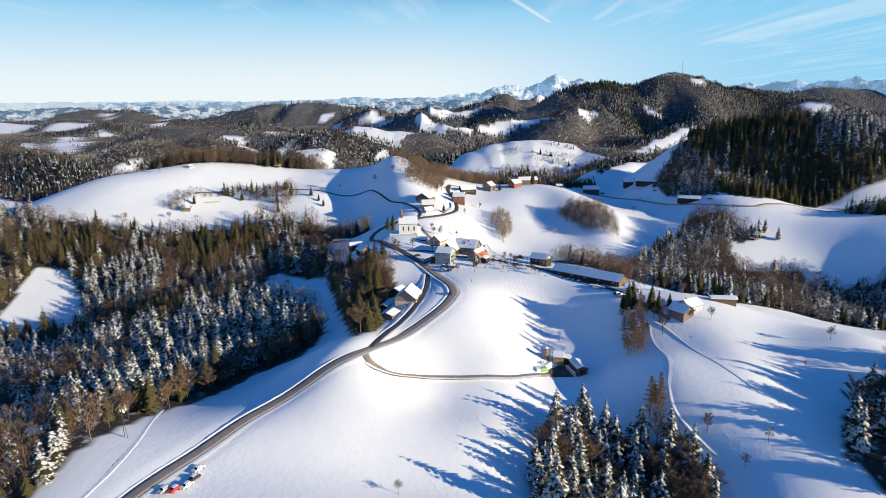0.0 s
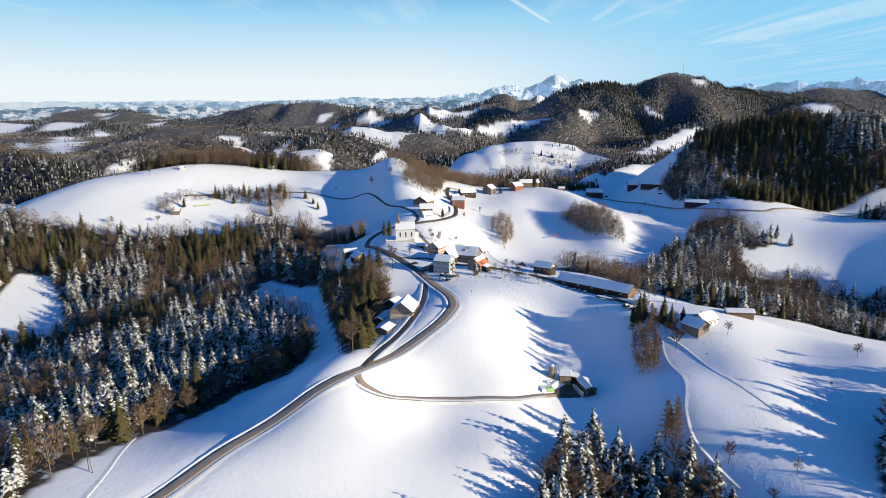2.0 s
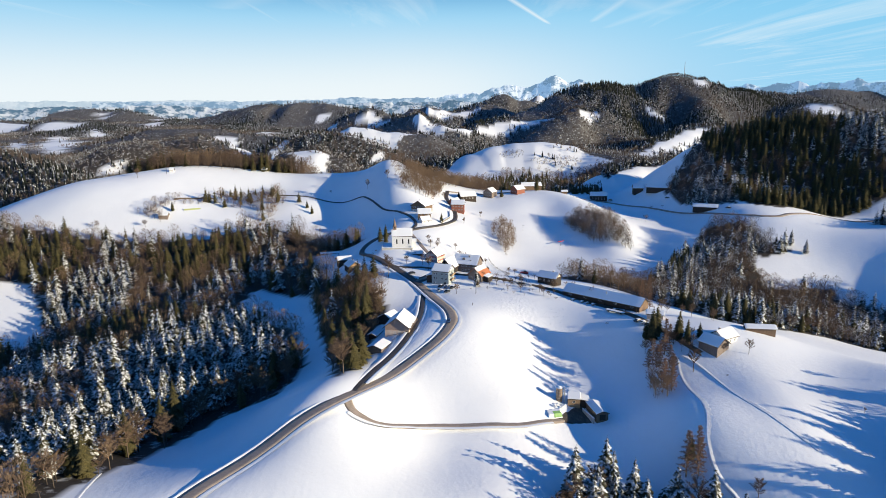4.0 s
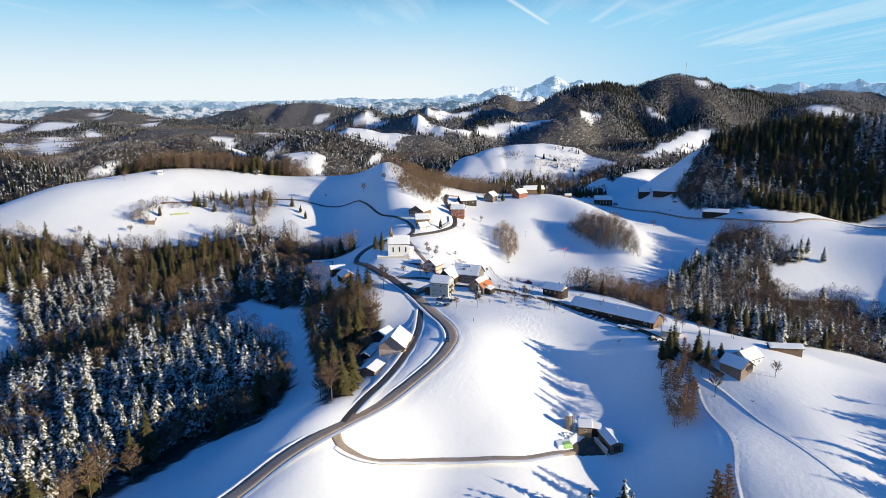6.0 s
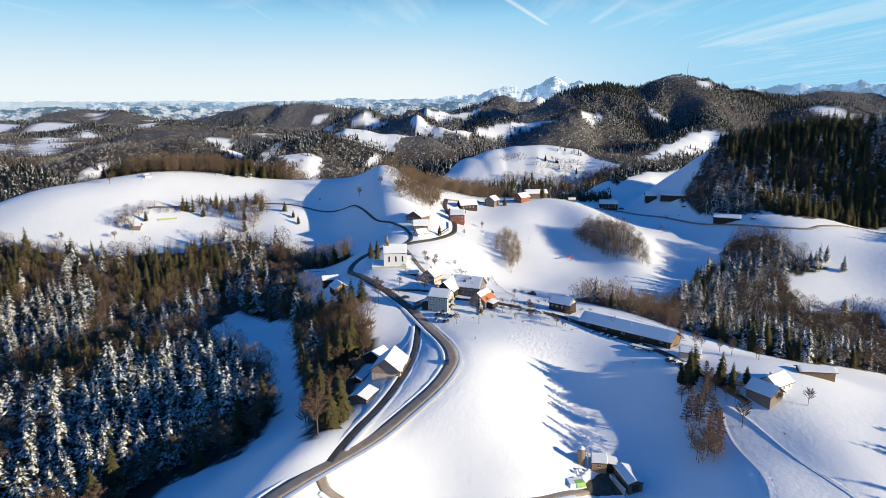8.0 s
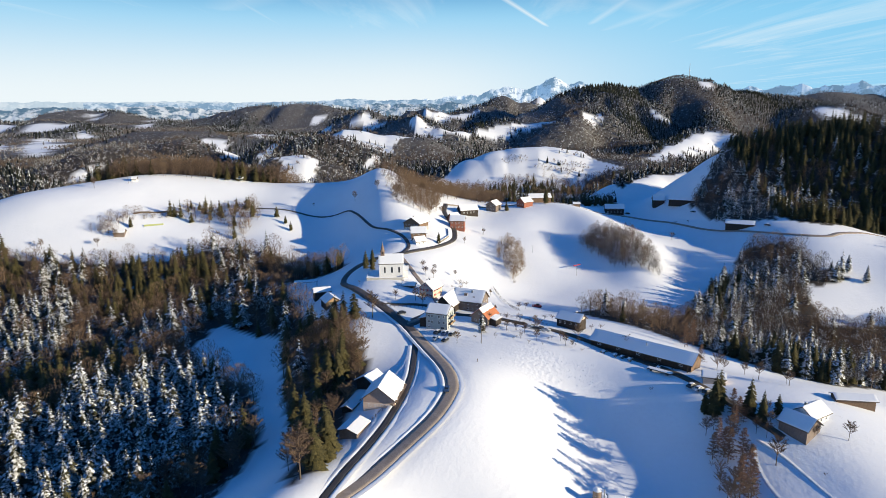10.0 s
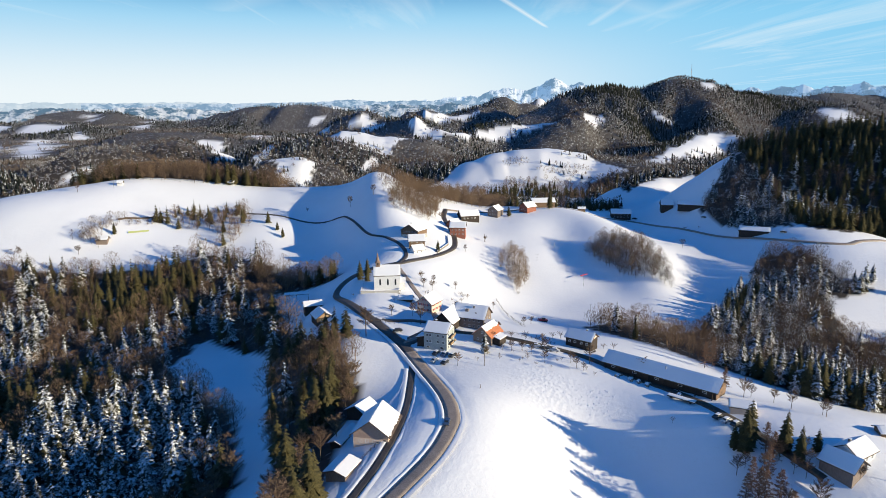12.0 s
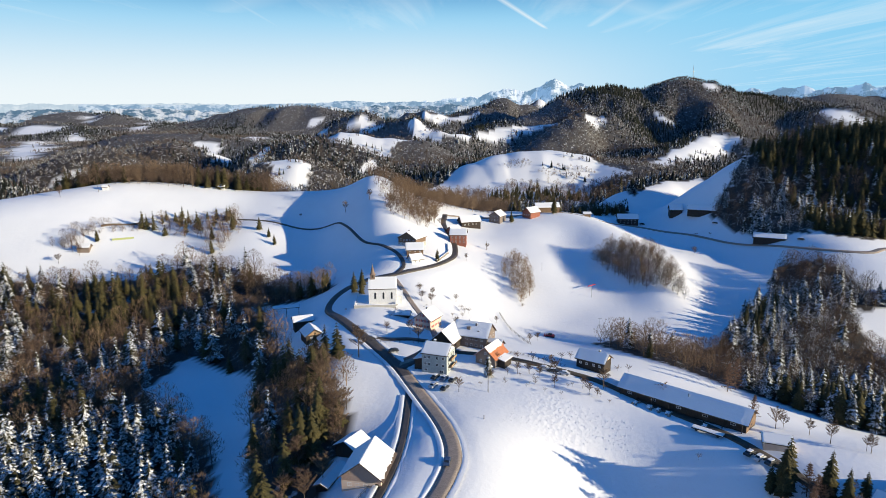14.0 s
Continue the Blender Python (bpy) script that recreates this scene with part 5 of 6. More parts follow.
def building(name, label, category, x, y, turn, length, width, wall, ridge, wall_mat, roof_mat=None, over=0.7, deep=3.0, end_mat=None, plinth=0.0,
             windows=(), door=None, chimney=None, snow=(1, 1), up=0.0, group="", snow_thick=0.28, base=None, shutters=None):
    """A gabled building, its ridge along its own x. snow: how much of the front and back slope is covered."""
    z = float(land(x, y)) + up if base is None else base
    t = thing(name, pose(x, y, z, 0, 0, turn), label, category, group)
    l, w = length / 2, width / 2
    roof_mat = roof_mat or ROOF_TILE
    body = Form().add([(-l, -w, -deep), (l, -w, -deep), (l, w, -deep), (-l, w, -deep), (-l, -w, wall), (l, -w, wall), (l, w, wall), (-l, w, wall)],
                      [(0, 1, 5, 4), (1, 2, 6, 5), (2, 3, 7, 6), (3, 0, 4, 7), (3, 2, 1, 0), (4, 5, 6, 7)])
    part("wall", body, wall_mat, t)
    for s in (-1, 1):
        a = s * (l - 0.02)
        b = s * (l - 0.32)
        gable = Form().add([(a, -w, wall + 0.003), (a, w, wall + 0.003), (a, 0, ridge), (b, -w, wall + 0.003), (b, w, wall + 0.003), (b, 0, ridge)], [(0, 1, 2), (5, 4, 3), (0, 3, 4, 1), (1, 4, 5, 2), (2, 5, 3, 0)])
        part("gable", gable, end_mat or wall_mat, t)
    if plinth:
        part("plinth", Form().box(-l - 0.05, l + 0.05, -w - 0.05, w + 0.05, -deep, plinth), CONCRETE, t, "pale concrete plinth")
    slope = (ridge - wall) / w
    drop = over * slope
    for s, cover in ((-1, snow[0]), (1, snow[1])):
        eave, low = s * (w + over), wall - drop + 0.12
        lift = 0.15
        part("roof", Form().slab([(-l - over, eave, low), (l + over, eave, low), (l + over, 0, ridge + lift), (-l - over, 0, ridge + lift)][:: -s], 0.22), roof_mat, t)
        if cover:
            f = Form()
            n = 18
            rr = random.Random(int(x * 7 + y * 3 + s))
            k0, k1 = -l - over + 0.06, l + over - 0.06
            begin = 1 - cover
            pts = []
            for i in range(n + 1):
                u = k0 + (k1 - k0) * i / n
                cut = max(0.015, begin + (rr.uniform(-0.05, 0.05) if begin > 0 else rr.uniform(0, 0.02)))
                for q, th in ((cut, 0.02), (cut + 0.02, snow_thick), (0.985, snow_thick * 0.9), (1.0, 0.05)):
                    edge = 0.35 if i in (0, n) else 1.0
                    pts.append((u, eave * (1 - q), low + (ridge + lift - low) * q + 0.01 + th * edge))
            faces = [(i * 4 + j, (i + 1) * 4 + j, (i + 1) * 4 + j + 1, i * 4 + j + 1)[::-s] for i in range(n) for j in range(3)]
            f.add(pts, faces)
            part("snow_cover", f, SNOW, t, "white snow lying on the roof", soft=False)
    for face, u, zz, ww, hh in windows:
        window(t, face, 1, u, zz, ww, hh, l, w, shutters)
    if door:
        face, u, ww, hh = door
        turn_ = {"s": 0, "e": 90, "n": 180, "w": 270}[face]
        d = part("door", Form().box(-ww / 2, ww / 2, -0.06, 0.04, -0.1, hh), WOOD_DARK, t, "dark wooden door")
        d.matrix_basis = pose(0, 0, 0, 0, 0, turn_) @ pose(u, -(w if face in "sn" else l), 0)
    if chimney:
        u, v = chimney
        at_z = ridge - abs(v) * slope
        c = part("chimney", Form().box(u - 0.35, u + 0.35, v - 0.35, v + 0.35, at_z - 0.5, at_z + 1.3), STONE, t, "grey masonry chimney")
        part("cap", Form().box(u - 0.45, u + 0.45, v - 0.45, v + 0.45, at_z + 1.3, at_z + 1.5), SNOW, c, "snow-topped cap")
    return t


def lean_to(parent, x0, x1, y0, y1, z_low, z_high, low_at, mat, deep=3.0, name="annex"):
    """A side building under one slope; the low eave is on y0 ('s'), y1 ('n'), x0 ('w') or x1 ('e')."""
    top = {"s": (z_low, z_low, z_high, z_high), "n": (z_high, z_high, z_low, z_low), "w": (z_low, z_high, z_high, z_low), "e": (z_high, z_low, z_low, z_high)}[low_at]
    c = [(x0, y0), (x1, y0), (x1, y1), (x0, y1)]
    v = [(a, b, -deep) for a, b in c] + [(a, b, z) for (a, b), z in zip(c, top)]
    an = part(name, Form().add(v, [(3, 2, 1, 0), (0, 1, 5, 4), (1, 2, 6, 5), (2, 3, 7, 6), (3, 0, 4, 7), (4, 5, 6, 7)]), mat, parent)
    o = 0.45
    cc = [(x0 - o, y0 - o), (x1 + o, y0 - o), (x1 + o, y1 + o), (x0 - o, y1 + o)]
    part("roof", Form().slab([(a, b, z + 0.2) for (a, b), z in zip(cc, top)], 0.18), ROOF_TILE, an)
    part("snow_cover", Form().slab([(a * 0.995, b * 0.995, z + 0.45) for (a, b), z in zip(cc, top)], 0.24), SNOW, an, "white snow lying on the roof")
    return an


# the tall grey-green house by the junction
w3 = [("s", u, z, 1.0, 1.2) for z in (3.9, 6.6) for u in (-3.6, -2.2, 1.2, 3.6)] + [("s", -3.4, 1.4, 1.2, 1.0), ("s", 3.0, 1.4, 1.6, 1.2)] + [("e", u, z, 1.0, 1.3) for z in (1.5, 4.1, 6.7) for u in (-2.6, 0.2, 2.8)]
tall_house = building("house", "tall three-storey house with grey-green shingle front and snowy roof", "house", -4.8, 385.2, -20, 10.2, 9.6, 8.2, 11.0, PLASTER_GREY, end_mat=PLASTER, windows=w3, over=0.5, chimney=(-2, 1.5), base=15.0)
lean_to(tall_house, -8.9, -5.25, -3.2, 3.6, 4.2, 5.4, "w", WOOD_DARK)
part("balcony", Form().box(5.15, 6.5, -3.0, 3.0, 2.6, 2.75).box(6.42, 6.5, -3.0, 3.0, 2.75, 3.6).box(5.15, 6.5, -3.0, 3.0, 5.3, 5.45).box(6.42, 6.5, -3.0, 3.0, 5.45, 6.3), WOOD_LIGHT, tall_house, "light wooden balcony rails")

# the big farmhouse behind it, with a dark cross wing
farmhouse = building("farmhouse", "large farmhouse with snowy roof and dark timber walls", "house", 10.2, 411.5, -22, 15, 11, 5.4, 9.8, WOOD_GREY, chimney=(1.5, -1.5), base=15.6,
                     windows=[("s", u, z, 1.0, 1.1) for z in (1.5, 4.1) for u in (-1.5, 0.6, 2.8, 5.2)] + [("e", u, z, 1.0, 1.2) for z in (1.6, 4.2) for u in (-3, 0, 3)])
part("dormer", Form().box(-2.2, -0.6, -3.6, -1.4, 6.2, 8.4), WOOD_GREY, farmhouse)
part("dormer", Form().box(2.6, 3.6, -3.9, -2.4, 6.0, 7.4), WOOD_GREY, farmhouse)
building("barn_wing", "dark-boarded barn wing with a snowy gable roof", "barn", -1.0, 408.0, 66, 13, 9.5, 5.0, 9.4, WOOD_DARK, base=15.2, door=("w", 0, 3.2, 3.4))
orange = building("cottage", "grey timber cottage whose orange roof tiles show through the snow", "house", 16.2, 392.0, 58, 10, 8.6, 3.6, 7.4, WOOD_GREY, ROOF_ORANGE, snow=(0.42, 1), base=15.6,
                  windows=[("w", -2, 1.6, 0.9, 1.0), ("w", 1.6, 1.6, 0.9, 1.0), ("w", 0, 4.8, 0.9, 1.0), ("s", -1.5, 1.7, 1.0, 1.1), ("s", 2, 1.7, 1.0, 1.1)])
lean_to(orange, -3.0, 2.6, -7.6, -4.4, 2.2, 3.2, "s", WOOD_DARK)
building("shed", "small reddish timber shed between the farmhouses", "shed", 18.6, 404.5, -25, 6, 5, 2.6, 4.6, BRICK_RED, base=15.5, snow=(0.5, 1))
building("cottage", "small dark timber cottage with a snowy roof", "house", 12.5, 430.0, 40, 9, 7.5, 3.2, 6.6, WOOD_DARK, base=14.5, windows=[("s", -2, 1.6, 0.9, 1.0), ("s", 2, 1.6, 0.9, 1.0)])
building("house", "cream and pink rendered house with red shutters", "house", -10.5, 431.0, 62, 10, 8.4, 5.0, 8.4, CREAM, base=16.6, shutters=RED_PAINT, chimney=(1, 1),
         windows=[("w", u, z, 0.9, 1.2) for z in (1.6, 4.2) for u in (-2.4, 0.2, 2.6)] + [("w", 0, 6.6, 0.8, 1.0)] + [("s", u, z, 0.9, 1.2) for z in (1.6, 4.0) for u in (-3, 0, 3)])
building("shed", "low snow-covered garden shed below the church wall", "shed", -22.5, 437.5, -8, 6.5, 4, 1.8, 3.0, WOOD_DARK, base=19.2)

# the chalet by the lane and its outbuildings
chalet = building("chalet", "brown shingled chalet with white ground floor and snowy roof", "house", -24.2, 319.6, 80, 13.4, 11.4, 3.8, 8.2, WOOD_ROSE, base=10.6, over=1.0, snow=(0.93, 1),
                  windows=[("w", u, 1.1, 1.2, 1.1) for u in (-3.4, -1.2, 1.2, 3.4)] + [("s", u, 1.4, 1.2, 1.1) for u in (-4, 0, 4)], door=("w", 4.6, 1.0, 2.0))
part("plinth", Form().box(-6.76, 6.76, -5.76, 5.76, -3.0, 2.1), CREAM, chalet, "pale beige ground floor")
building("shed", "open-fronted timber shed with a snowy roof beside the wood", "shed", -31.0, 335.0, 60, 7.5, 8, 2.6, 4.8, WOOD_DARK, base=9.6)
building("shed", "low lean shed roof heaped with snow beside the chalet", "shed", -35.6, 322.5, 72, 12, 3.6, 1.8, 2.6, WOOD_DARK, base=7.2)
building("garage", "low garage with a flat snowy roof below the chalet", "garage", -32.5, 301.5, 70, 8.5, 6.5, 2.3, 3.4, WOOD_GREY, base=8.0)
# the long barn
long_barn = building("barn", "very long dark timber barn with a snowy roof", "barn", 82.2, 361.0, -41.5, 44, 10.2, 4.2, 7.2, WOOD_DARK, end_mat=WOOD_BROWN, base=9.9, over=0.9, deep=6.0, snow_thick=0.2,
                     windows=[("s", u, 2.7, 1.6, 0.8) for u in range(-18, 20, 9)])
part("end_wall", Form().box(22.01, 22.16, -5.1, 5.1, 0.6, 4.2), WOOD_BROWN, long_barn, "brown end boarding")
for u in range(-21, 23, 6):
    part("post", Form().box(u - 0.15, u + 0.15, -6.2, -5.9, -4.0, 3.7), WOOD_DARK, long_barn)
part("ridge_vent", Form().tube((2, -2.0, 5.6), (2, -2.0, 7.4), 0.25, 0.25), STEEL, long_barn, "steel vent pipe")
building("store_shed", "small beige rendered shed with a snowy roof", "shed", 100.8, 334.5, -20, 7.5, 5.5, 2.6, 3.8, CREAM, base=10.8)
building("house", "wooden house with snowy roof at the end of the barn lane", "house", 57.5, 392.5, -36, 11.5, 7.4, 3.6, 6.0, WOOD_DARK, end_mat=CREAM, base=13.2, windows=[("s", u, 1.8, 1.0, 1.0) for u in (-4, -1.5, 1.5, 4)], chimney=(2, 0.8))
# huts below the road curve
building("hut", "small log hut with a larch gable and snowy roof", "hut", -63.2, 425.0, -62, 9.5, 8.0, 2.8, 5.4, WOOD_DARK, end_mat=WOOD_LIGHT, base=13.6, windows=[("e", -1.6, 1.5, 1.0, 1.0), ("e", 1.6, 1.5, 1.0, 1.0)])
building("hut", "open timber hut with a thick snowy roof", "hut", -72.5, 446.5, 22, 9, 5.6, 2.6, 4.2, WOOD_DARK, base=12.6)
carport = thing("carport", pose(-87, 471, 10.5, 0, 0, 14), "flat carport roof under snow on thin posts", "carport")
part("roof", Form().slab([(-7, -2, 3.0), (7, -2, 3.0), (7, 2, 3.3), (-7, 2, 3.3)], 0.2), WOOD_DARK, carport)
part("snow_cover", Form().slab([(-6.9, -1.9, 3.3), (6.9, -1.9, 3.3), (6.9, 1.9, 3.6), (-6.9, 1.9, 3.6)], 0.28), SNOW, carport, "white snow lying on the roof")
for u in (-6.4, 0, 6.4):
    for v in (-1.7, 1.7):
        part("post", Form().box(u - 0.1, u + 0.1, v - 0.1, v + 0.1, -3, 2.9), WOOD_DARK, carport)

# upper village
building("cottage", "small white rendered cottage with a snowy roof", "house", -20.5, 514.5, 30, 7.4, 5.8, 3.0, 5.4, PLASTER, base=26.8, windows=[("s", -1.5, 1.5, 0.8, 1.0), ("s", 1.5, 1.5, 0.8, 1.0), ("w", 0, 1.5, 0.8, 1.0)])
building("house", "brown shingled house with a snowy roof beside the lane", "house", -21.5, 526.5, 6, 10, 8, 4.6, 7.8, WOOD_BROWN, end_mat=CREAM, base=28.7, windows=[("s", u, z, 0.9, 1.1) for z in (1.5, 3.8) for u in (-3, 0, 3)] + [("e", u, 1.7, 0.9, 1.1) for u in (-2, 2)])
building("farmhouse", "wide chalet farmhouse with balconies and a snowy roof", "house", -24.0, 543.5, 62, 12, 13, 5.2, 9.0, WOOD_BROWN, base=31.8, plinth=2.2, windows=[("w", u, z, 1.0, 1.1) for z in (1.4, 4.0) for u in (-4.5, -2.2, 0, 2.2, 4.5)], chimney=(0, 2))
building("house", "tall red shingled house with a snowy roof", "house", 6.0, 570.5, -6, 10.6, 9.0, 6.6, 9.6, BRICK_RED, base=27.2, windows=[("s", u, z, 0.9, 1.2) for z in (1.8, 4.6) for u in (-3.8, -1.3, 1.3, 3.8)] + [("e", u, z, 0.9, 1.2) for z in (1.8, 4.6) for u in (-2.4, 2.4)])
building("shed", "red-brown barn behind the red house", "barn", 3.0, 590.0, 50, 9, 7, 3.6, 6.8, BRICK_RED, base=28.8)
building("house", "long dark timber farmhouse with a snowy roof", "house", 15.0, 622.0, 18, 15, 9, 4.0, 7.6, WOOD_DARK, up=0.2, windows=[("s", u, 1.8, 1.0, 1.1) for u in (-5, -2, 1, 4)])
building("house", "grey shingled house with a cross gable and snow", "house", 38.0, 641.0, 60, 11, 9, 4.8, 8.2, WOOD_GREY, up=0.2, windows=[("w", u, z, 0.9, 1.1) for z in (1.6, 4.2) for u in (-2.5, 0, 2.5)])
building("house", "red-brown shingled house at the village end", "house", 66.0, 652.0, 40, 11, 9, 4.2, 7.6, BRICK_RED, up=0.2, windows=[("w", u, 1.8, 0.9, 1.1) for u in (-2.5, 0, 2.5)])
building("barn", "long pale barn with a snowy roof behind the village", "barn", 82.0, 676.0, 8, 20, 9, 4.4, 7.4, WOOD_BROWN, up=0.2)
# farms along the valley road
building("farmhouse", "broad farmhouse with balcony and snowy roof on the valley road", "house", 156.0, 694.0, -8, 17, 10, 5.0, 8.2, WOOD_DARK, end_mat=CREAM, windows=[("s", u, z, 1.0, 1.1) for z in (1.5, 3.9) for u in (-6, -3, 0, 3, 6)])
building("house", "dark timber house with a steep snowy roof", "house", 196.0, 690.0, -10, 10, 9, 4.6, 8.2, WOOD_DARK)
building("barn", "long low barn under snow on the valley road", "barn", 210.0, 668.0, -26, 22, 8, 3.2, 5.8, WOOD_DARK)
building("barn", "low dark barn under snow at the foot of the wood", "barn", 226.0, 588.0, -28, 20, 7.5, 2.6, 4.8, WOOD_DARK, up=0.4)
building("shed", "small roadside shed with a snowy roof", "shed", 118.0, 684.0, -2, 6, 4, 2.4, 3.6, WOOD_BROWN)
# farm on the right-hand knoll
building("house", "white rendered farmhouse with a snowy roof on the knoll", "house", 123.5, 309.0, 30, 9.5, 7.5, 3.4, 6.0, PLASTER, base=8.0, windows=[("s", u, 1.6, 1.0, 1.1) for u in (-3, 0, 3)] + [("e", u, 1.6, 0.9, 1.1) for u in (-1.8, 1.8)], chimney=(-2, 0.8))
building("barn", "timber barn with a snowy roof joined to the farmhouse", "barn", 117.5, 304.5, -58, 9.5, 8, 3.2, 6.0, WOOD_GREY, base=6.6, snow=(1, 1))
building("store_shed", "low timber shed with a snowy roof behind the farmhouse", "shed", 145.5, 320.5, -8, 13, 4.6, 2.4, 3.4, WOOD_BROWN, up=0.2)
# farm in the field
field_barn = building("barn", "brown timber barn with a smooth snowy roof at the farmyard", "barn", 60.0, 277.8, -79, 10.8, 5.0, 2.9, 3.7, WOOD_BROWN, base=-11.4, over=0.4, door=("e", 0, 2.6, 2.3))
lean_to(field_barn, -7.2, -5.5, -2.2, 2.2, 2.0, 2.6, "w", WOOD_DARK)
field_shed = building("shed", "pale timber shed with a thick snowy roof in the farmyard", "shed", 51.7, 285.2, -8, 5.0, 6.0, 3.4, 4.9, WOOD_LIGHT, base=-10.2, over=0.4, windows=[("s", 0, 2.0, 1.2, 0.9)])
lean_to(field_shed, 2.55, 6.2, -1.6, 2.8, 1.9, 2.7, "e", WOOD_DARK)
ramp = thing("ramp_wall", pose(56.0, 276.0, -11.3, 0, 0, -72), "low grey concrete wall beside the barn ramp", "wall")
part("wall", Form().box(-4.6, 4.6, -0.2, 0.2, -1.5, 1.1), CONCRETE, ramp)
part("snow_cap", Form().box(-4.65, 4.65, -0.25, 0.25, 1.1, 1.3), SNOW, ramp, "snow along the wall top")
silo = thing("silo", pose(45.5, 285.2, -9.6), "round brown-clad silo with a snowy cap", "silo")
part("drum", Form().tube((0, 0, -1), (0, 0, 6.6), 1.35, 1.35, 20), SILO_BROWN, silo, soft=False)
for z in (0.8, 2.2, 3.6, 5.0, 6.4):
    part("hoop", Form().tube((0, 0, z), (0, 0, z + 0.08), 1.39, 1.39, 20), STEEL, silo, "thin steel hoop")
part("cap", Form().tube((0, 0, 6.6), (0, 0, 7.3), 1.45, 0.3, 20), SNOW, silo, "snow-covered conical cap")
part("ladder", Form().box(1.38, 1.45, -0.25, -0.2, 0, 6.6).box(1.38, 1.45, 0.2, 0.25, 0, 6.6), STEEL, silo, "steel ladder rails")
pipe = thing("feed_pipe", pose(47.6, 284.4, -9.8), "tall galvanised blower pipe beside the silo", "pipe")
part("pipe", Form().tube((0, 0, -1), (0, 0, 7.4), 0.2, 0.2, 10), STEEL, pipe)
for x, y, turn in ((44.2, 280.6, 10), (46.0, 279.6, 40), (42.6, 279.2, 70), (47.4, 281.4, 5), (44.8, 277.9, 25)):
    bale = thing("wrapped_bale", on(x, y, turn), "white wrapped bale with snow on it beside the silo", "bale", "bales by the silo")
    part("wrap", Form().tube((-0.6, 0, 0.62), (0.6, 0, 0.62), 0.64, 0.64, 14), PAINT_WHITE, bale)
    part("snow_cover", Form().tube((0, 0, 1.2), (0, 0, 1.38), 0.55, 0.2, 10), SNOW, bale)
yard_pts = [(43, 271.5), (50, 270.8), (58, 272), (58, 279), (56.5, 286), (50, 282), (47, 278), (44.5, 274.5)]
ym = Form()
centre = (52.0, 276.5)
ring = []
for k in range(len(yard_pts)):
    for s in (0, 0.5):
        a, b = yard_pts[k], yard_pts[(k + 1) % len(yard_pts)]
        ring.append((a[0] + (b[0] - a[0]) * s, a[1] + (b[1] - a[1]) * s))
for r in (0.0, 0.33, 0.66, 1.0):
    for px, py in ring:
        qx, qy = centre[0] + (px - centre[0]) * r, centre[1] + (py - centre[1]) * r
        ym.v.append((qx, qy, float(land(qx, qy)) + 0.16 - (0.3 if r == 1.0 else 0)))
n = len(ring)
ym.f = [(k * n + i, k * n + (i + 1) % n, (k + 1) * n + (i + 1) % n, (k + 1) * n + i) for k in range(3) for i in range(n)]
tagged(part("yard", ym, GRAVEL), "dark muddy farmyard cleared of snow", "yard", kind="structure")
tarp = thing("silage_clamp", on(41.6, 274.2, 15), "white silage clamp with a bright green sheet", "clamp")
part("mound", Form().add([(-3, -2, -0.8), (3, -2, -0.8), (3, 2, -0.8), (-3, 2, -0.8), (-2.6, -1.4, 1.1), (2.6, -1.4, 1.1), (2.6, 1.5, 1.5), (-2.6, 1.5, 1.5)], [(0, 1, 5, 4), (1, 2, 6, 5), (2, 3, 7, 6), (3, 0, 4, 7), (4, 5, 6, 7)]), SNOW, tarp)
part("sheet", Form().add([(-0.5, -2.07, -0.3), (2.9, -2.07, -0.3), (2.6, -1.46, 1.14), (-0.6, -1.46, 1.14), (-0.6, 0.2, 1.36), (2.5, 0.2, 1.36)], [(0, 1, 2, 3), (3, 2, 5, 4)]), GREEN_SHEET, tarp, "bright green plastic sheet")
# on the left hill
building("field_barn", "small field barn with a snowy roof on the slope", "barn", -251.5, 571.5, 10, 7.5, 5.5, 2.2, 4.0, WOOD_GREY)
building("hut", "tiny white hut on the hill crest", "hut", -276.0, 650.0, 10, 4, 3, 2.2, 3.4, PLASTER)
building("hut", "small pale hut on the snowy hill crest", "hut", -190.0, 672.0, 0, 5, 4, 2.4, 3.8, PLASTER)
building("hut", "small dark hut at the wood's edge", "hut", -150.5, 201.0, 25, 5, 4, 2.0, 3.2, WOOD_DARK)

# ---------- the church on its terrace ----------
church = building("church", "small white church with tall narrow windows and a shingled turret", "church", -33.4, 452.8, 4, 13.6, 9.0, 7.6, 12.0, PLASTER, base=22.4, over=0.35)
for u in (-3.6, 0.4, 4.4):
    f = Form()
    arch = [(-0.45, -1.6), (0.45, -1.6), (0.45, 1.2), (0.3, 1.6), (0, 1.8), (-0.3, 1.6), (-0.45, 1.2)]
    f.add([(u + a, -4.54, 3.9 + b) for a, b in arch] + [(u + a, -4.4, 3.9 + b) for a, b in arch], [tuple(range(7))] + [(i, i + 7, (i + 1) % 7 + 7, (i + 1) % 7) for i in range(7)])
    part("window", f, GLASS, church, "tall narrow arched church window")
turret = part("turret", Form().box(-5.9, -3.7, -1.1, 1.1, 9.0, 13.8), SHINGLE_SPIRE, church, "brown shingled square turret")
spire = Form()
for k, (z, r) in enumerate(((13.6, 1.6), (14.5, 1.05), (18.8, 0.06))):
    spire.v += [(-4.8 + r * math.cos(0.785 * i + 0.39), r * math.sin(0.785 * i + 0.39), z) for i in range(8)]
spire.f = [(8 * k + i, 8 * k + (i + 1) % 8, 8 * k + 8 + (i + 1) % 8, 8 * k + 8 + i) for k in range(2) for i in range(8)] + [tuple(range(7, -1, -1))]
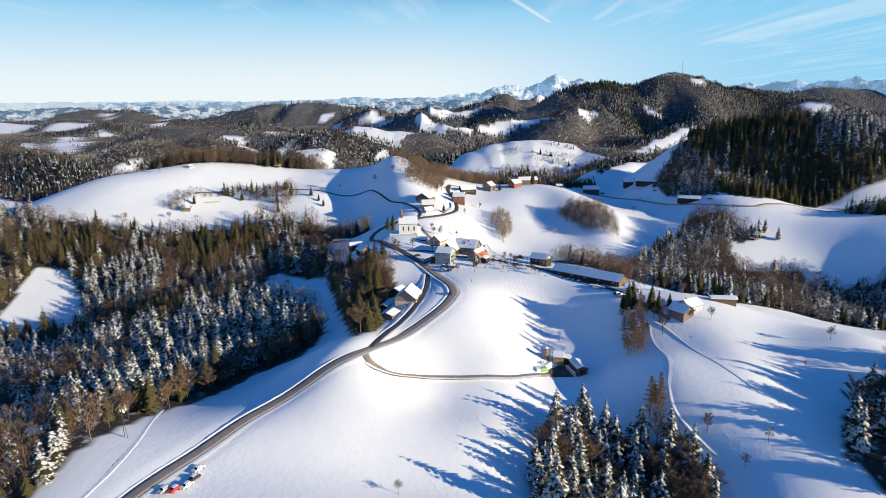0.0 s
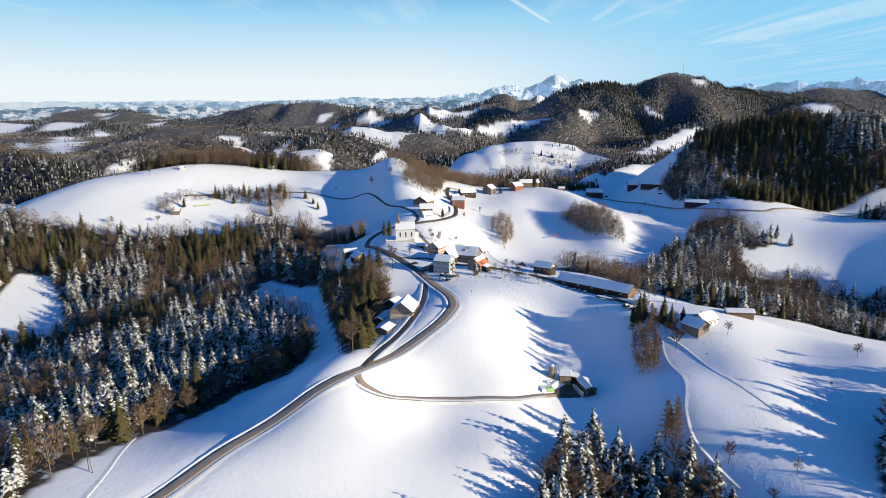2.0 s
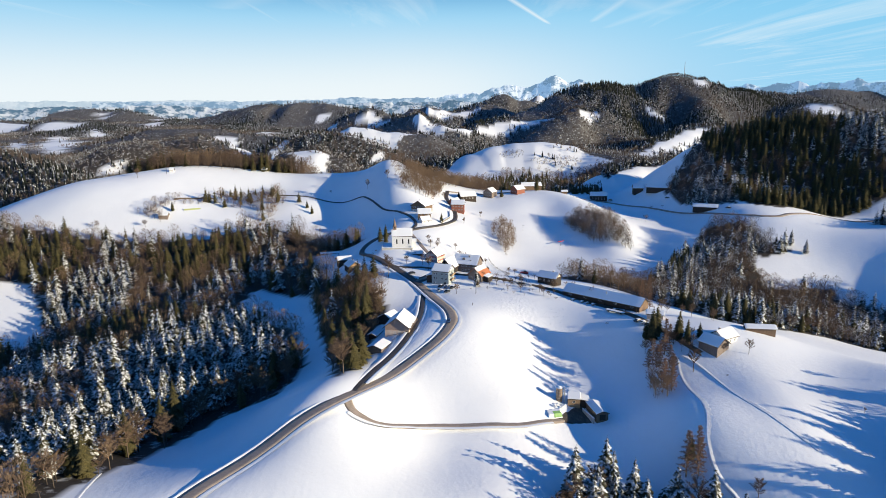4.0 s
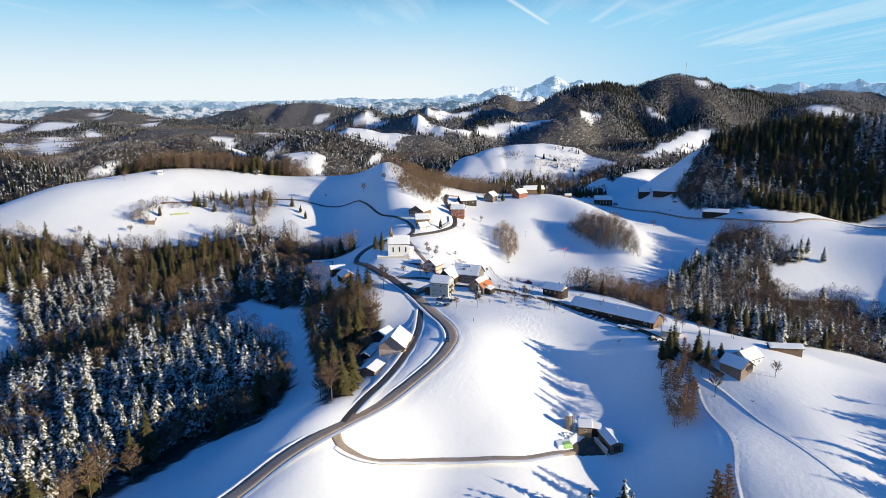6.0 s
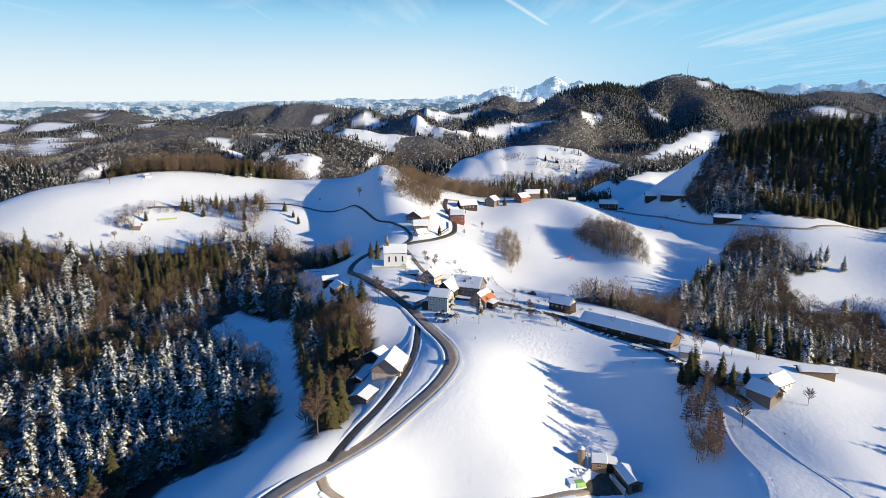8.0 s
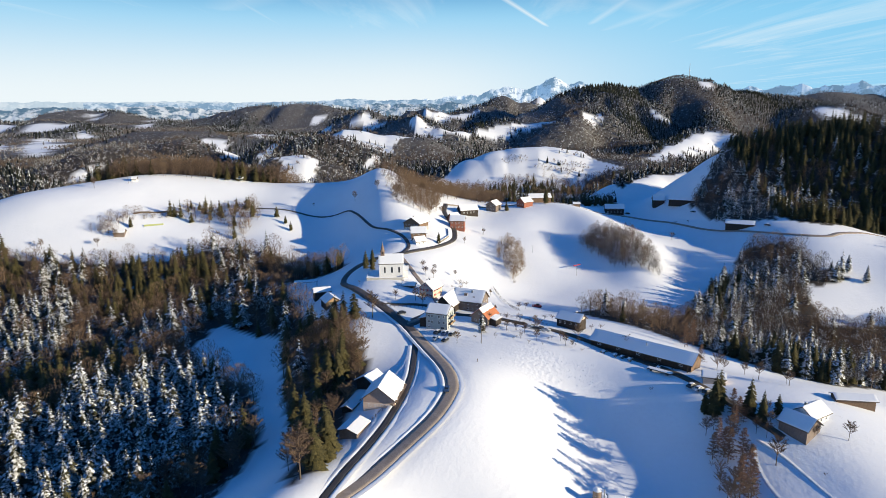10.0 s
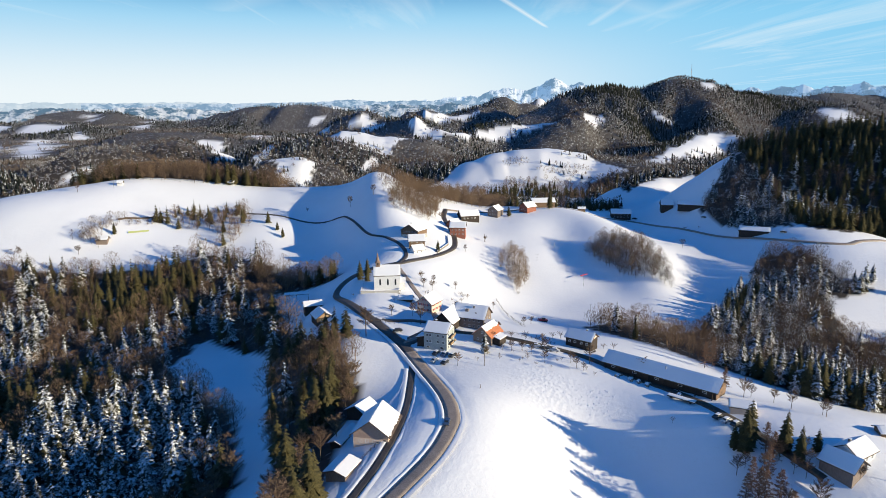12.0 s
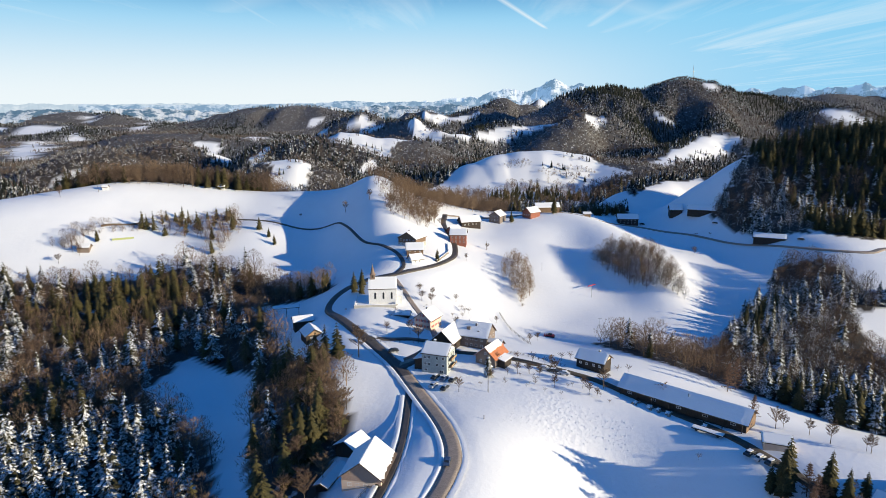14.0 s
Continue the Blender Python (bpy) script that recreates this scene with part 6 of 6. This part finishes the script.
part("spire", spire, SHINGLE_SPIRE, turret, "slender brown shingled spire")
part("cross", Form().box(-4.84, -4.76, -0.04, 0.04, 18.7, 19.9).box(-5.1, -4.5, -0.04, 0.04, 19.35, 19.45), STEEL, turret, "thin metal cross")
for s in (-1, 1):
    part("louvre", Form().box(-5.2, -4.4, s * 1.12 - 0.02, s * 1.12 + 0.02, 12.2, 13.6), WOOD_DARK, turret)
part("porch", Form().box(6.8, 9.4, -2.6, 2.6, -2.0, 3.4), PLASTER, church, "white side porch")
part("porch_roof", Form().slab([(6.7, -3.0, 3.4), (9.8, -3.0, 3.4), (9.8, 3.0, 4.4), (6.7, 3.0, 4.4)], 0.3), SNOW, church, "snowy porch roof")
terrace = thing("terrace_wall", pose(-35.5, 451, 22.2, 0, 0, 4), "low pale retaining wall round the churchyard, capped with snow", "wall", kind="structure")
for x0, x1, y0, y1 in ((-11.5, 8.5, -6.6, -6.2), (-11.5, -11.1, -6.2, 12.0), (8.1, 8.5, -6.2, -1.0)):
    w_ = part("wall", Form().box(x0, x1, y0, y1, -3.4, 0.7), CONCRETE, terrace)
    part("snow_cap", Form().box(x0 - 0.08, x1 + 0.08, y0 - 0.08, y1 + 0.08, 0.7, 0.95), SNOW, w_, "snow along the wall top")
part("fill", Form().box(-11.1, 8.1, -6.2, 12.0, -3.2, 0.05), SNOW, terrace, "level snowy churchyard")


# ---------- single trees and bushes ----------
for kind, x, y, size in (
    ("green", -50.7, 472, 0.72), ("green", -47.0, 476, 0.62), ("green", -46.0, 466.5, 0.55),  # by the church
    ("snowy", 14.2, 379, 0.62), ("green", -7.7, 525, 0.5), ("green", 48.7, 638, 0.7), ("green", 85.7, 660, 0.8),
    ("green", -125, 588, 0.5), ("green", -131, 596, 0.55), ("green", -140, 604, 0.75), ("green", -160, 605, 0.6), ("green", -171, 593, 0.6), ("green", -188, 614, 0.55),
    ("green", -247, 580, 0.5), ("snowy", 87.3, 446, 0.85), ("snowy", 96, 440, 0.8), ("snowy", 107.5, 443, 0.85), ("green", 92, 428, 0.6),
    ("green", 93.9, 316.3, 0.86), ("green", 91.4, 318.5, 0.6), ("green", 104.9, 313.8, 0.75), ("green", 114, 311.8, 0.5),
    ("snowy", 250, 497, 0.7), ("snowy", 256, 500, 0.75), ("snowy", 244, 498, 0.7), ("snowy", 262, 490, 0.6),
):
    plant(kind, x, y, size)
for kind, x, y, size in (
    ("bare", -37.3, 393.8, 1.05), ("bare", -13.8, 409.3, 0.95), ("bare", -18.0, 418, 0.6), ("bare", -28, 416, 0.55),
    ("bare", -16.3, 469.8, 0.55), ("bare", -9.8, 460.1, 0.6), ("bare", 3.0, 474.2, 0.4), ("bare", 37.6, 436.9, 0.4), ("bare", 42.7, 447, 0.4),
    ("bare", 25.7, 381.8, 0.45), ("bare", 30, 383.3, 0.4), ("bare", 33.7, 379.5, 0.42), ("beech", 40.1, 390.4, 0.4), ("beech", 2.8, 366.9, 0.5),
    ("bare", 48.9, 372.5, 0.5), ("bare", 50.4, 368.3, 0.5), ("bare", 52.8, 366.5, 0.45), ("beech", 56.8, 373.5, 0.7), ("beech", 76.2, 366, 0.75),
    ("frosted", 118.9, 213, 0.5), ("bare", 179.6, 279.4, 0.55), ("bare", 159, 262.8, 0.2), ("bare", 25.6, 571.9, 0.55), ("bare", 10.4, 542.4, 0.4), ("bare", 174.6, 590, 0.75),
    ("beech", -77.2, 611, 0.75), ("bare", -58, 603.6, 0.7), ("beech", -42.6, 591.9, 0.8), ("bare", -116, 633, 0.35), ("bare", -300, 629, 0.7), ("bare", 120.4, 300.7, 0.6), ("bare", 130.6, 298.6, 0.7),
    ("larch", 81.8, 237, 1.0), ("larch", 85.2, 235.2, 0.9), ("green", 84.5, 241, 0.6), ("larch", 86.5, 239.5, 0.8), ("bare", -18.2, 178.1, 0.5), ("larch", 118, 398, 0.8), ("larch", 112, 392, 0.7), ("bare", 104.7, 293.3, 0.95), ("larch", 96.6, 306.8, 0.8), ("bare", 89, 310.3, 0.6), ("bare", 106.5, 303.8, 0.6), ("beech", 109, 307, 0.6), ("larch", 100, 311, 0.7),
    ("beech", 109, 350, 0.9), ("bare", 120, 338, 0.6), ("bare", 128, 333, 0.5), ("bare", 24, 466, 0.35), ("bare", 100, 223, 0.7), ("bare", 107, 205, 0.6),
    ("beech", -6, 596, 0.9), ("beech", -11, 604, 0.8), ("bare", -252, 566, 0.7), ("bare", -262, 558, 0.8), ("bare", -300, 552, 0.6),
):
    plant(kind, x, y, size)
for x, y, size in ((7.3, 463.9, 1.0), (9.5, 466, 0.9), (5.5, 466.5, 0.8), (26.9, 394.4, 0.8), (33.1, 394.2, 0.9), (37.9, 392.6, 0.9), (42.4, 389.6, 0.8), (10.9, 371.8, 0.5), (20, 373, 0.45), (28, 372, 0.4),
                   (77.1, 334, 0.5), (67, 392, 0.8), (72, 394, 0.9), (50, 402, 1.0), (46, 400, 0.9), (-24, 436, 0.6), (-28, 433, 0.5), (45, 458, 0.6), (-50, 440, 0.4), (195, 640, 0.9), (203, 632, 0.8), (118, 705, 0.9),
                   (-26.5, 178.3, 0.4), (-230, 606, 0.8), (-222, 612, 0.8), (-208, 604, 0.9), (-200, 596, 0.8), (116, 286, 0.4), (-250, 592, 0.5), (-240, 600, 0.5)):
    plant("bush", x, y, size)


# ---------- cars ----------
def car(x, y, turn, mat, label, roof=SNOW):
    t = thing("car", on(x, y, turn, 0.05), label, "car", "parked cars")
    side = [(-2.1, 0.35), (-2.15, 0.75), (-1.95, 0.95), (-1.35, 1.0), (-0.75, 1.45), (0.9, 1.48), (1.6, 1.02), (2.1, 0.9), (2.15, 0.4)]
    f = Form()
    n = len(side)
    f.add([(u, s * (0.86 if z < 1.1 else 0.70), z) for s in (-1, 1) for u, z in side], [tuple(range(n)), tuple(range(2 * n - 1, n - 1, -1))] + [(i, n + i, n + (i + 1) % n, (i + 1) % n) for i in range(n)])
    part("body", f, mat, t)
    part("windows", Form().box(-0.75, 1.15, -0.8, 0.8, 1.06, 1.36), GLASS, t, "dark glass")
    part("windscreen", Form().add([(-1.3, -0.62, 1.04), (-1.3, 0.62, 1.04), (-0.8, 0.6, 1.44), (-0.8, -0.6, 1.44)], [(0, 1, 2, 3)]), GLASS, t, "dark glass")
    if roof:
        part("snow_cover", Form().slab([(-0.8, -0.66, 1.62), (0.95, -0.66, 1.66), (0.95, 0.66, 1.66), (-0.8, 0.66, 1.62)], 0.16), roof, t, "snow on the roof")
    for u in (-1.3, 1.3):
        for s in (-1, 1):
            w_ = part("wheel", Form().tube((u, s * 0.72, 0.32), (u, s * 0.92, 0.32), 0.33, 0.33, 12), RUBBER, t)
            part("rim", Form().tube((u, s * 0.9, 0.32), (u, s * 0.935, 0.32), 0.2, 0.2, 10), STEEL, w_)
    return t


car(-6.0, 377.0, 60, PAINT_DARK, "dark car parked beside the tall house")
car(-2.6, 375.9, 62, PAINT_BLUE, "dark blue car parked in the snowy yard")
car(0.6, 374.8, 60, PAINT_DARK, "black car with snow on its roof")
car(-6.6, 371.0, 58, PAINT_SILVER, "silver car parked in the snowy yard")
car(-2.4, 369.0, 60, PAINT_DARK, "dark estate car with a snowy roof")
car(36.6, 387.0, -20, PAINT_SILVER, "silver car standing among the garden trees")
car(40.0, 385.2, -20, PAINT_DARK, "dark car standing among the garden trees")
car(44.0, 383.2, -25, PAINT_SILVER, "pale car under snow beside the lane")
car(91.4, 331.4, 30, PAINT_DARK, "dark car parked by the barn lane")
car(93.2, 329.0, 30, PAINT_SILVER, "grey car with thick snow on it")
car(95.4, 326.6, 30, PAINT_DARK, "black car parked at the track")
car(-23.8, 399.6, 15, PAINT_DARK, "dark car on the snowy green beside the road", None)
car(-1.4, 319.5, 82, PAINT_BLUE, "dark blue car on the country road", None)
for (x, y), mat, label in zip(((-88.6, 166.4), (-85.6, 166.8), (-82.6, 168.6), (-81.8, 172.0), (-82.2, 176.6)), (PAINT_SILVER, RED_PAINT, PAINT_WHITE, PAINT_DARK, PAINT_WHITE),
                              ("silver car at the snowy roadside", "red car with a snow-covered roof at the roadside", "white car with a snowy roof at the roadside", "dark car with a snowy roof at the roadside", "white van-like car under snow at the roadside")):
    car(x, y, 65, mat, label)
for x, y in ((168, 690), (222, 600), (212, 646), (240, 574)):
    car(x, y, -50, PAINT_DARK, "dark car parked on the valley road")


# ---------- poles, lift, mast, fences, walls ----------
def pole(name, label, x, y, tall, mat=BARK, radius=0.14, arm=0.0, category="pole"):
    t = thing(name, on(x, y), label, category)
    part("shaft", Form().tube((0, 0, -1), (0, 0, tall), radius, radius * 0.7, 8), mat, t)
    if arm:
        part("crossarm", Form().box(-arm, arm, -0.08, 0.08, tall - 0.7, tall - 0.5), mat, t)
    return t


pole("utility_pole", "wooden utility pole in the snow field", 13.4, 367.2, 8.5, arm=0.7)
pole("utility_pole", "short wooden post on the snow slope", 10.8, 347.5, 1.4)
pole("utility_pole", "tall wooden pole on the hill crest", -279, 645, 17, arm=0.9)
pole("utility_pole", "slender pole beside the upper lane", 25.0, 571, 6)
frame_pole = pole("utility_pole", "braced wooden A-frame pole at the wood's edge", -114.5, 193.0, 8.5, arm=0.9)
part("brace", Form().tube((2.0, -1.2, -1), (0.1, 0, 8.0), 0.12, 0.09, 6), BARK, frame_pole)
for x, y, tall in ((79.1, 449, 5), (81.8, 481, 5), (86, 520, 5), (59.7, 548, 5), (76, 575, 5)):
    tow = pole("lift_mast", "slim steel mast of a small ski tow", x, y, tall, STEEL, 0.12, 0.0, "mast")
    part("yoke", Form().box(-1.0, 1.0, -0.06, 0.06, tall - 0.25, tall - 0.1), STEEL, tow)
boom = thing("lift_station", on(88.0, 529.0, 40), "red tow-lift boom on the snow slope", "lift")
part("leg", Form().tube((0, 0, -1), (0, 0, 3.6), 0.2, 0.16, 8), STEEL, boom)
part("beam", Form().box(-3.6, 3.6, -0.2, 0.2, 3.4, 3.9), RED_PAINT, boom, "red painted beam")
machine = thing("snow_groomer", on(51.5, 462.0, -15), "small red tracked machine parked in the snow", "vehicle")
part("hull", Form().box(-2.2, 2.2, -1.1, 1.1, 0.5, 1.3), RED_PAINT, machine)
part("cab", Form().box(-0.8, 1.2, -0.95, 0.95, 1.3, 2.4), GLASS, machine, "dark glazed cab")
part("roof", Form().box(-0.9, 1.3, -1.0, 1.0, 2.4, 2.6), SNOW, machine)
part("blade", Form().box(-3.0, -2.6, -1.7, 1.7, 0.2, 1.2), RED_PAINT, machine)
for s in (-1, 1):
    part("track", Form().box(-2.4, 2.4, s * 1.15 - 0.35, s * 1.15 + 0.35, 0.0, 0.6), RUBBER, machine)
mast = thing("radio_mast", on(893, 2495), "thin radio mast on the wooded summit", "mast")
part("shaft", Form().tube((0, 0, 0), (0, 0, 56), 1.3, 0.6, 6), STEEL, mast)
part("platform", Form().tube((0, 0, 30), (0, 0, 32), 2.6, 2.6, 8), STEEL, mast)
strip = thing("covered_row", on(-232.5, 587.0, 26), "long low row under a yellow-green cover", "cover")
part("cover", Form().add([(-7, -1, -0.3), (7, -1, -0.3), (7, 1, -0.3), (-7, 1, -0.3), (-7, 0, 0.9), (7, 0, 0.9)], [(0, 1, 5, 4), (2, 3, 4, 5), (1, 2, 5), (3, 0, 4)]), paint("yellow_green_cover", (0.38, 0.42, 0.16), 0.7), strip)


def fence(line, gap, tall, label, mat=WOOD_DARK):
    """Posts and two rails along a line."""
    t = thing("fence", pose(0, 0, 0), label, "fence")
    pts = [(float(x), float(y), float(land(x, y))) for x, y in line]
    for a, b in zip(pts, pts[1:]):
        n = max(1, round(math.dist(a, b) / gap))
        for i in range(n):
            x, y = a[0] + (b[0] - a[0]) * i / n, a[1] + (b[1] - a[1]) * i / n
            z = float(land(x, y))
            part("post", Form().box(x - 0.07, x + 0.07, y - 0.07, y + 0.07, z - 0.4, z + tall), mat, t)
        for h in (0.45, 0.9):
            part("rail", Form().tube((a[0], a[1], a[2] + tall * h), (b[0], b[1], b[2] + tall * h), 0.05, 0.05, 4), mat, t)
    return t


fence([(27, 482), (30, 465), (34, 446), (37, 426)], 2.2, 1.3, "weathered post fence across the snowy slope")
fence([(22, 402), (30, 400), (38, 396), (46, 391)], 2.4, 1.1, "low wooden fence along the lane")
fence([(-36, 408), (-28, 407.5), (-18, 409.5), (-12, 408.5)], 2.0, 1.1, "dark garden fence capped with snow beside the lane")
fence([(-28, 305), (-24, 311), (-18.5, 322)], 2.0, 1.0, "wooden garden fence beside the chalet lane")
for a, b in (((-8, 523), (-1, 545)), ((-1, 545), (-1.5, 560))):
    w_ = thing("roadside_wall", pose(0, 0, 0), "low stone wall along the upper road, capped with snow", "wall", kind="structure")
    za, zb = float(land(*a)), float(land(*b))
    d = (Vector((*b, 0)) - Vector((*a, 0))).normalized()
    q = Vector((-d.y, d.x, 0)) * 0.25
    pa, pb = Vector((*a, 0)), Vector((*b, 0))
    base = [pa - q, pb - q, pb + q, pa + q]
    part("wall", Form().add([(v.x, v.y, z - 1.0) for v, z in zip(base, (za, zb, zb, za))] + [(v.x, v.y, z + 0.9) for v, z in zip(base, (za, zb, zb, za))], [(3, 2, 1, 0), (4, 5, 6, 7), (0, 1, 5, 4), (1, 2, 6, 5), (2, 3, 7, 6), (3, 0, 4, 7)]), STONE, w_)
    part("snow_cap", Form().slab([(v.x, v.y, z + 1.15) for v, z in zip(base, (za, zb, zb, za))], 0.24), SNOW, w_, "snow along the wall top")
# wood piles and rubble heaps by the long barn
for x, y, s in ((66, 364, 1.0), (70, 361, 1.2), (72.5, 359, 0.9), (75, 356.5, 1.1), (84, 347.5, 1.0)):
    t = thing("rubble_heap", on(x, y, s * 50), "snow-covered heap of stones beside the barn lane", "heap", "heaps by the barn")
    rr = random.Random(int(x * 10))
    f = Form()
    for _ in range(9):
        px, py, r = rr.uniform(-1.6, 1.6) * s, rr.uniform(-1.0, 1.0) * s, rr.uniform(0.3, 0.6)
        f.add([(px - r, py - r, -0.2), (px + r, py - r, -0.2), (px + r, py + r, -0.2), (px - r, py + r, -0.2), (px + rr.uniform(-0.2, 0.2), py, r * 1.4)], [(0, 1, 4), (1, 2, 4), (2, 3, 4), (3, 0, 4)])
    part("stones", f, STONE, t)
    part("snow_cover", Form().add([(-1.2 * s, -0.8 * s, 0.3), (1.2 * s, -0.7 * s, 0.3), (1.1 * s, 0.8 * s, 0.3), (-1.1 * s, 0.7 * s, 0.3), (0, 0, 0.95)], [(0, 1, 4), (1, 2, 4), (2, 3, 4), (3, 0, 4)]), SNOW, t)
plank = thing("long_trailer", on(83.5, 343.5, -41), "long low trailer under snow beside the barn lane", "trailer")
part("bed", Form().box(-5, 5, -1.1, 1.1, 0.6, 0.9), WOOD_DARK, plank)
part("snow_cover", Form().box(-4.9, 4.9, -1.0, 1.0, 0.9, 1.2), SNOW, plank)
for u in (-3.4, 3.4):
    part("wheel", Form().tube((u, -1.1, 0.4), (u, 1.1, 0.4), 0.4, 0.4, 10), RUBBER, plank)


# ---------- lumpy trodden snow on the slope, and footprints ----------
def lumps(name, label, polygon, gap, seed, low, high, mat):
    x, y = scatter(polygon, gap, seed, 0.8)
    r = np.random.RandomState(seed)
    pts, fcs = [], []
    for i in range(len(x)):
        s, h, n = r.uniform(low, high), 0, len(pts)
        a = r.uniform(0, 6.283)
        z = float(land(x[i], y[i]))
        pts += [(x[i] + math.cos(a + 1.257 * k) * s * r.uniform(0.7, 1.2), y[i] + math.sin(a + 1.257 * k) * s * r.uniform(0.7, 1.2), z - 0.15) for k in range(5)]
        pts.append((x[i], y[i], z + s * r.uniform(0.2, 0.4)))
        fcs += [(n + k, n + (k + 1) % 5, n + 5) for k in range(5)]
    d = grid_mesh(name, np.array(pts), np.array(fcs), mat)
    d.polygons.foreach_set("use_smooth", np.ones(len(fcs), bool))
    return tagged(new(name, d), label, "snow", kind="stuff")


lumps("snow_lumps", "trodden lumpy snow on the slope", [(16, 347), (24, 362), (40, 366), (62, 352), (58, 342), (40, 344), (30, 350)], 1.25, 41, 0.25, 0.6, SNOW)
lumps("snow_lumps", "lumpy trodden snow on the meadow", [(104, 216), (112, 232), (128, 226), (136, 208), (120, 200), (108, 206)], 1.5, 42, 0.2, 0.5, SNOW)
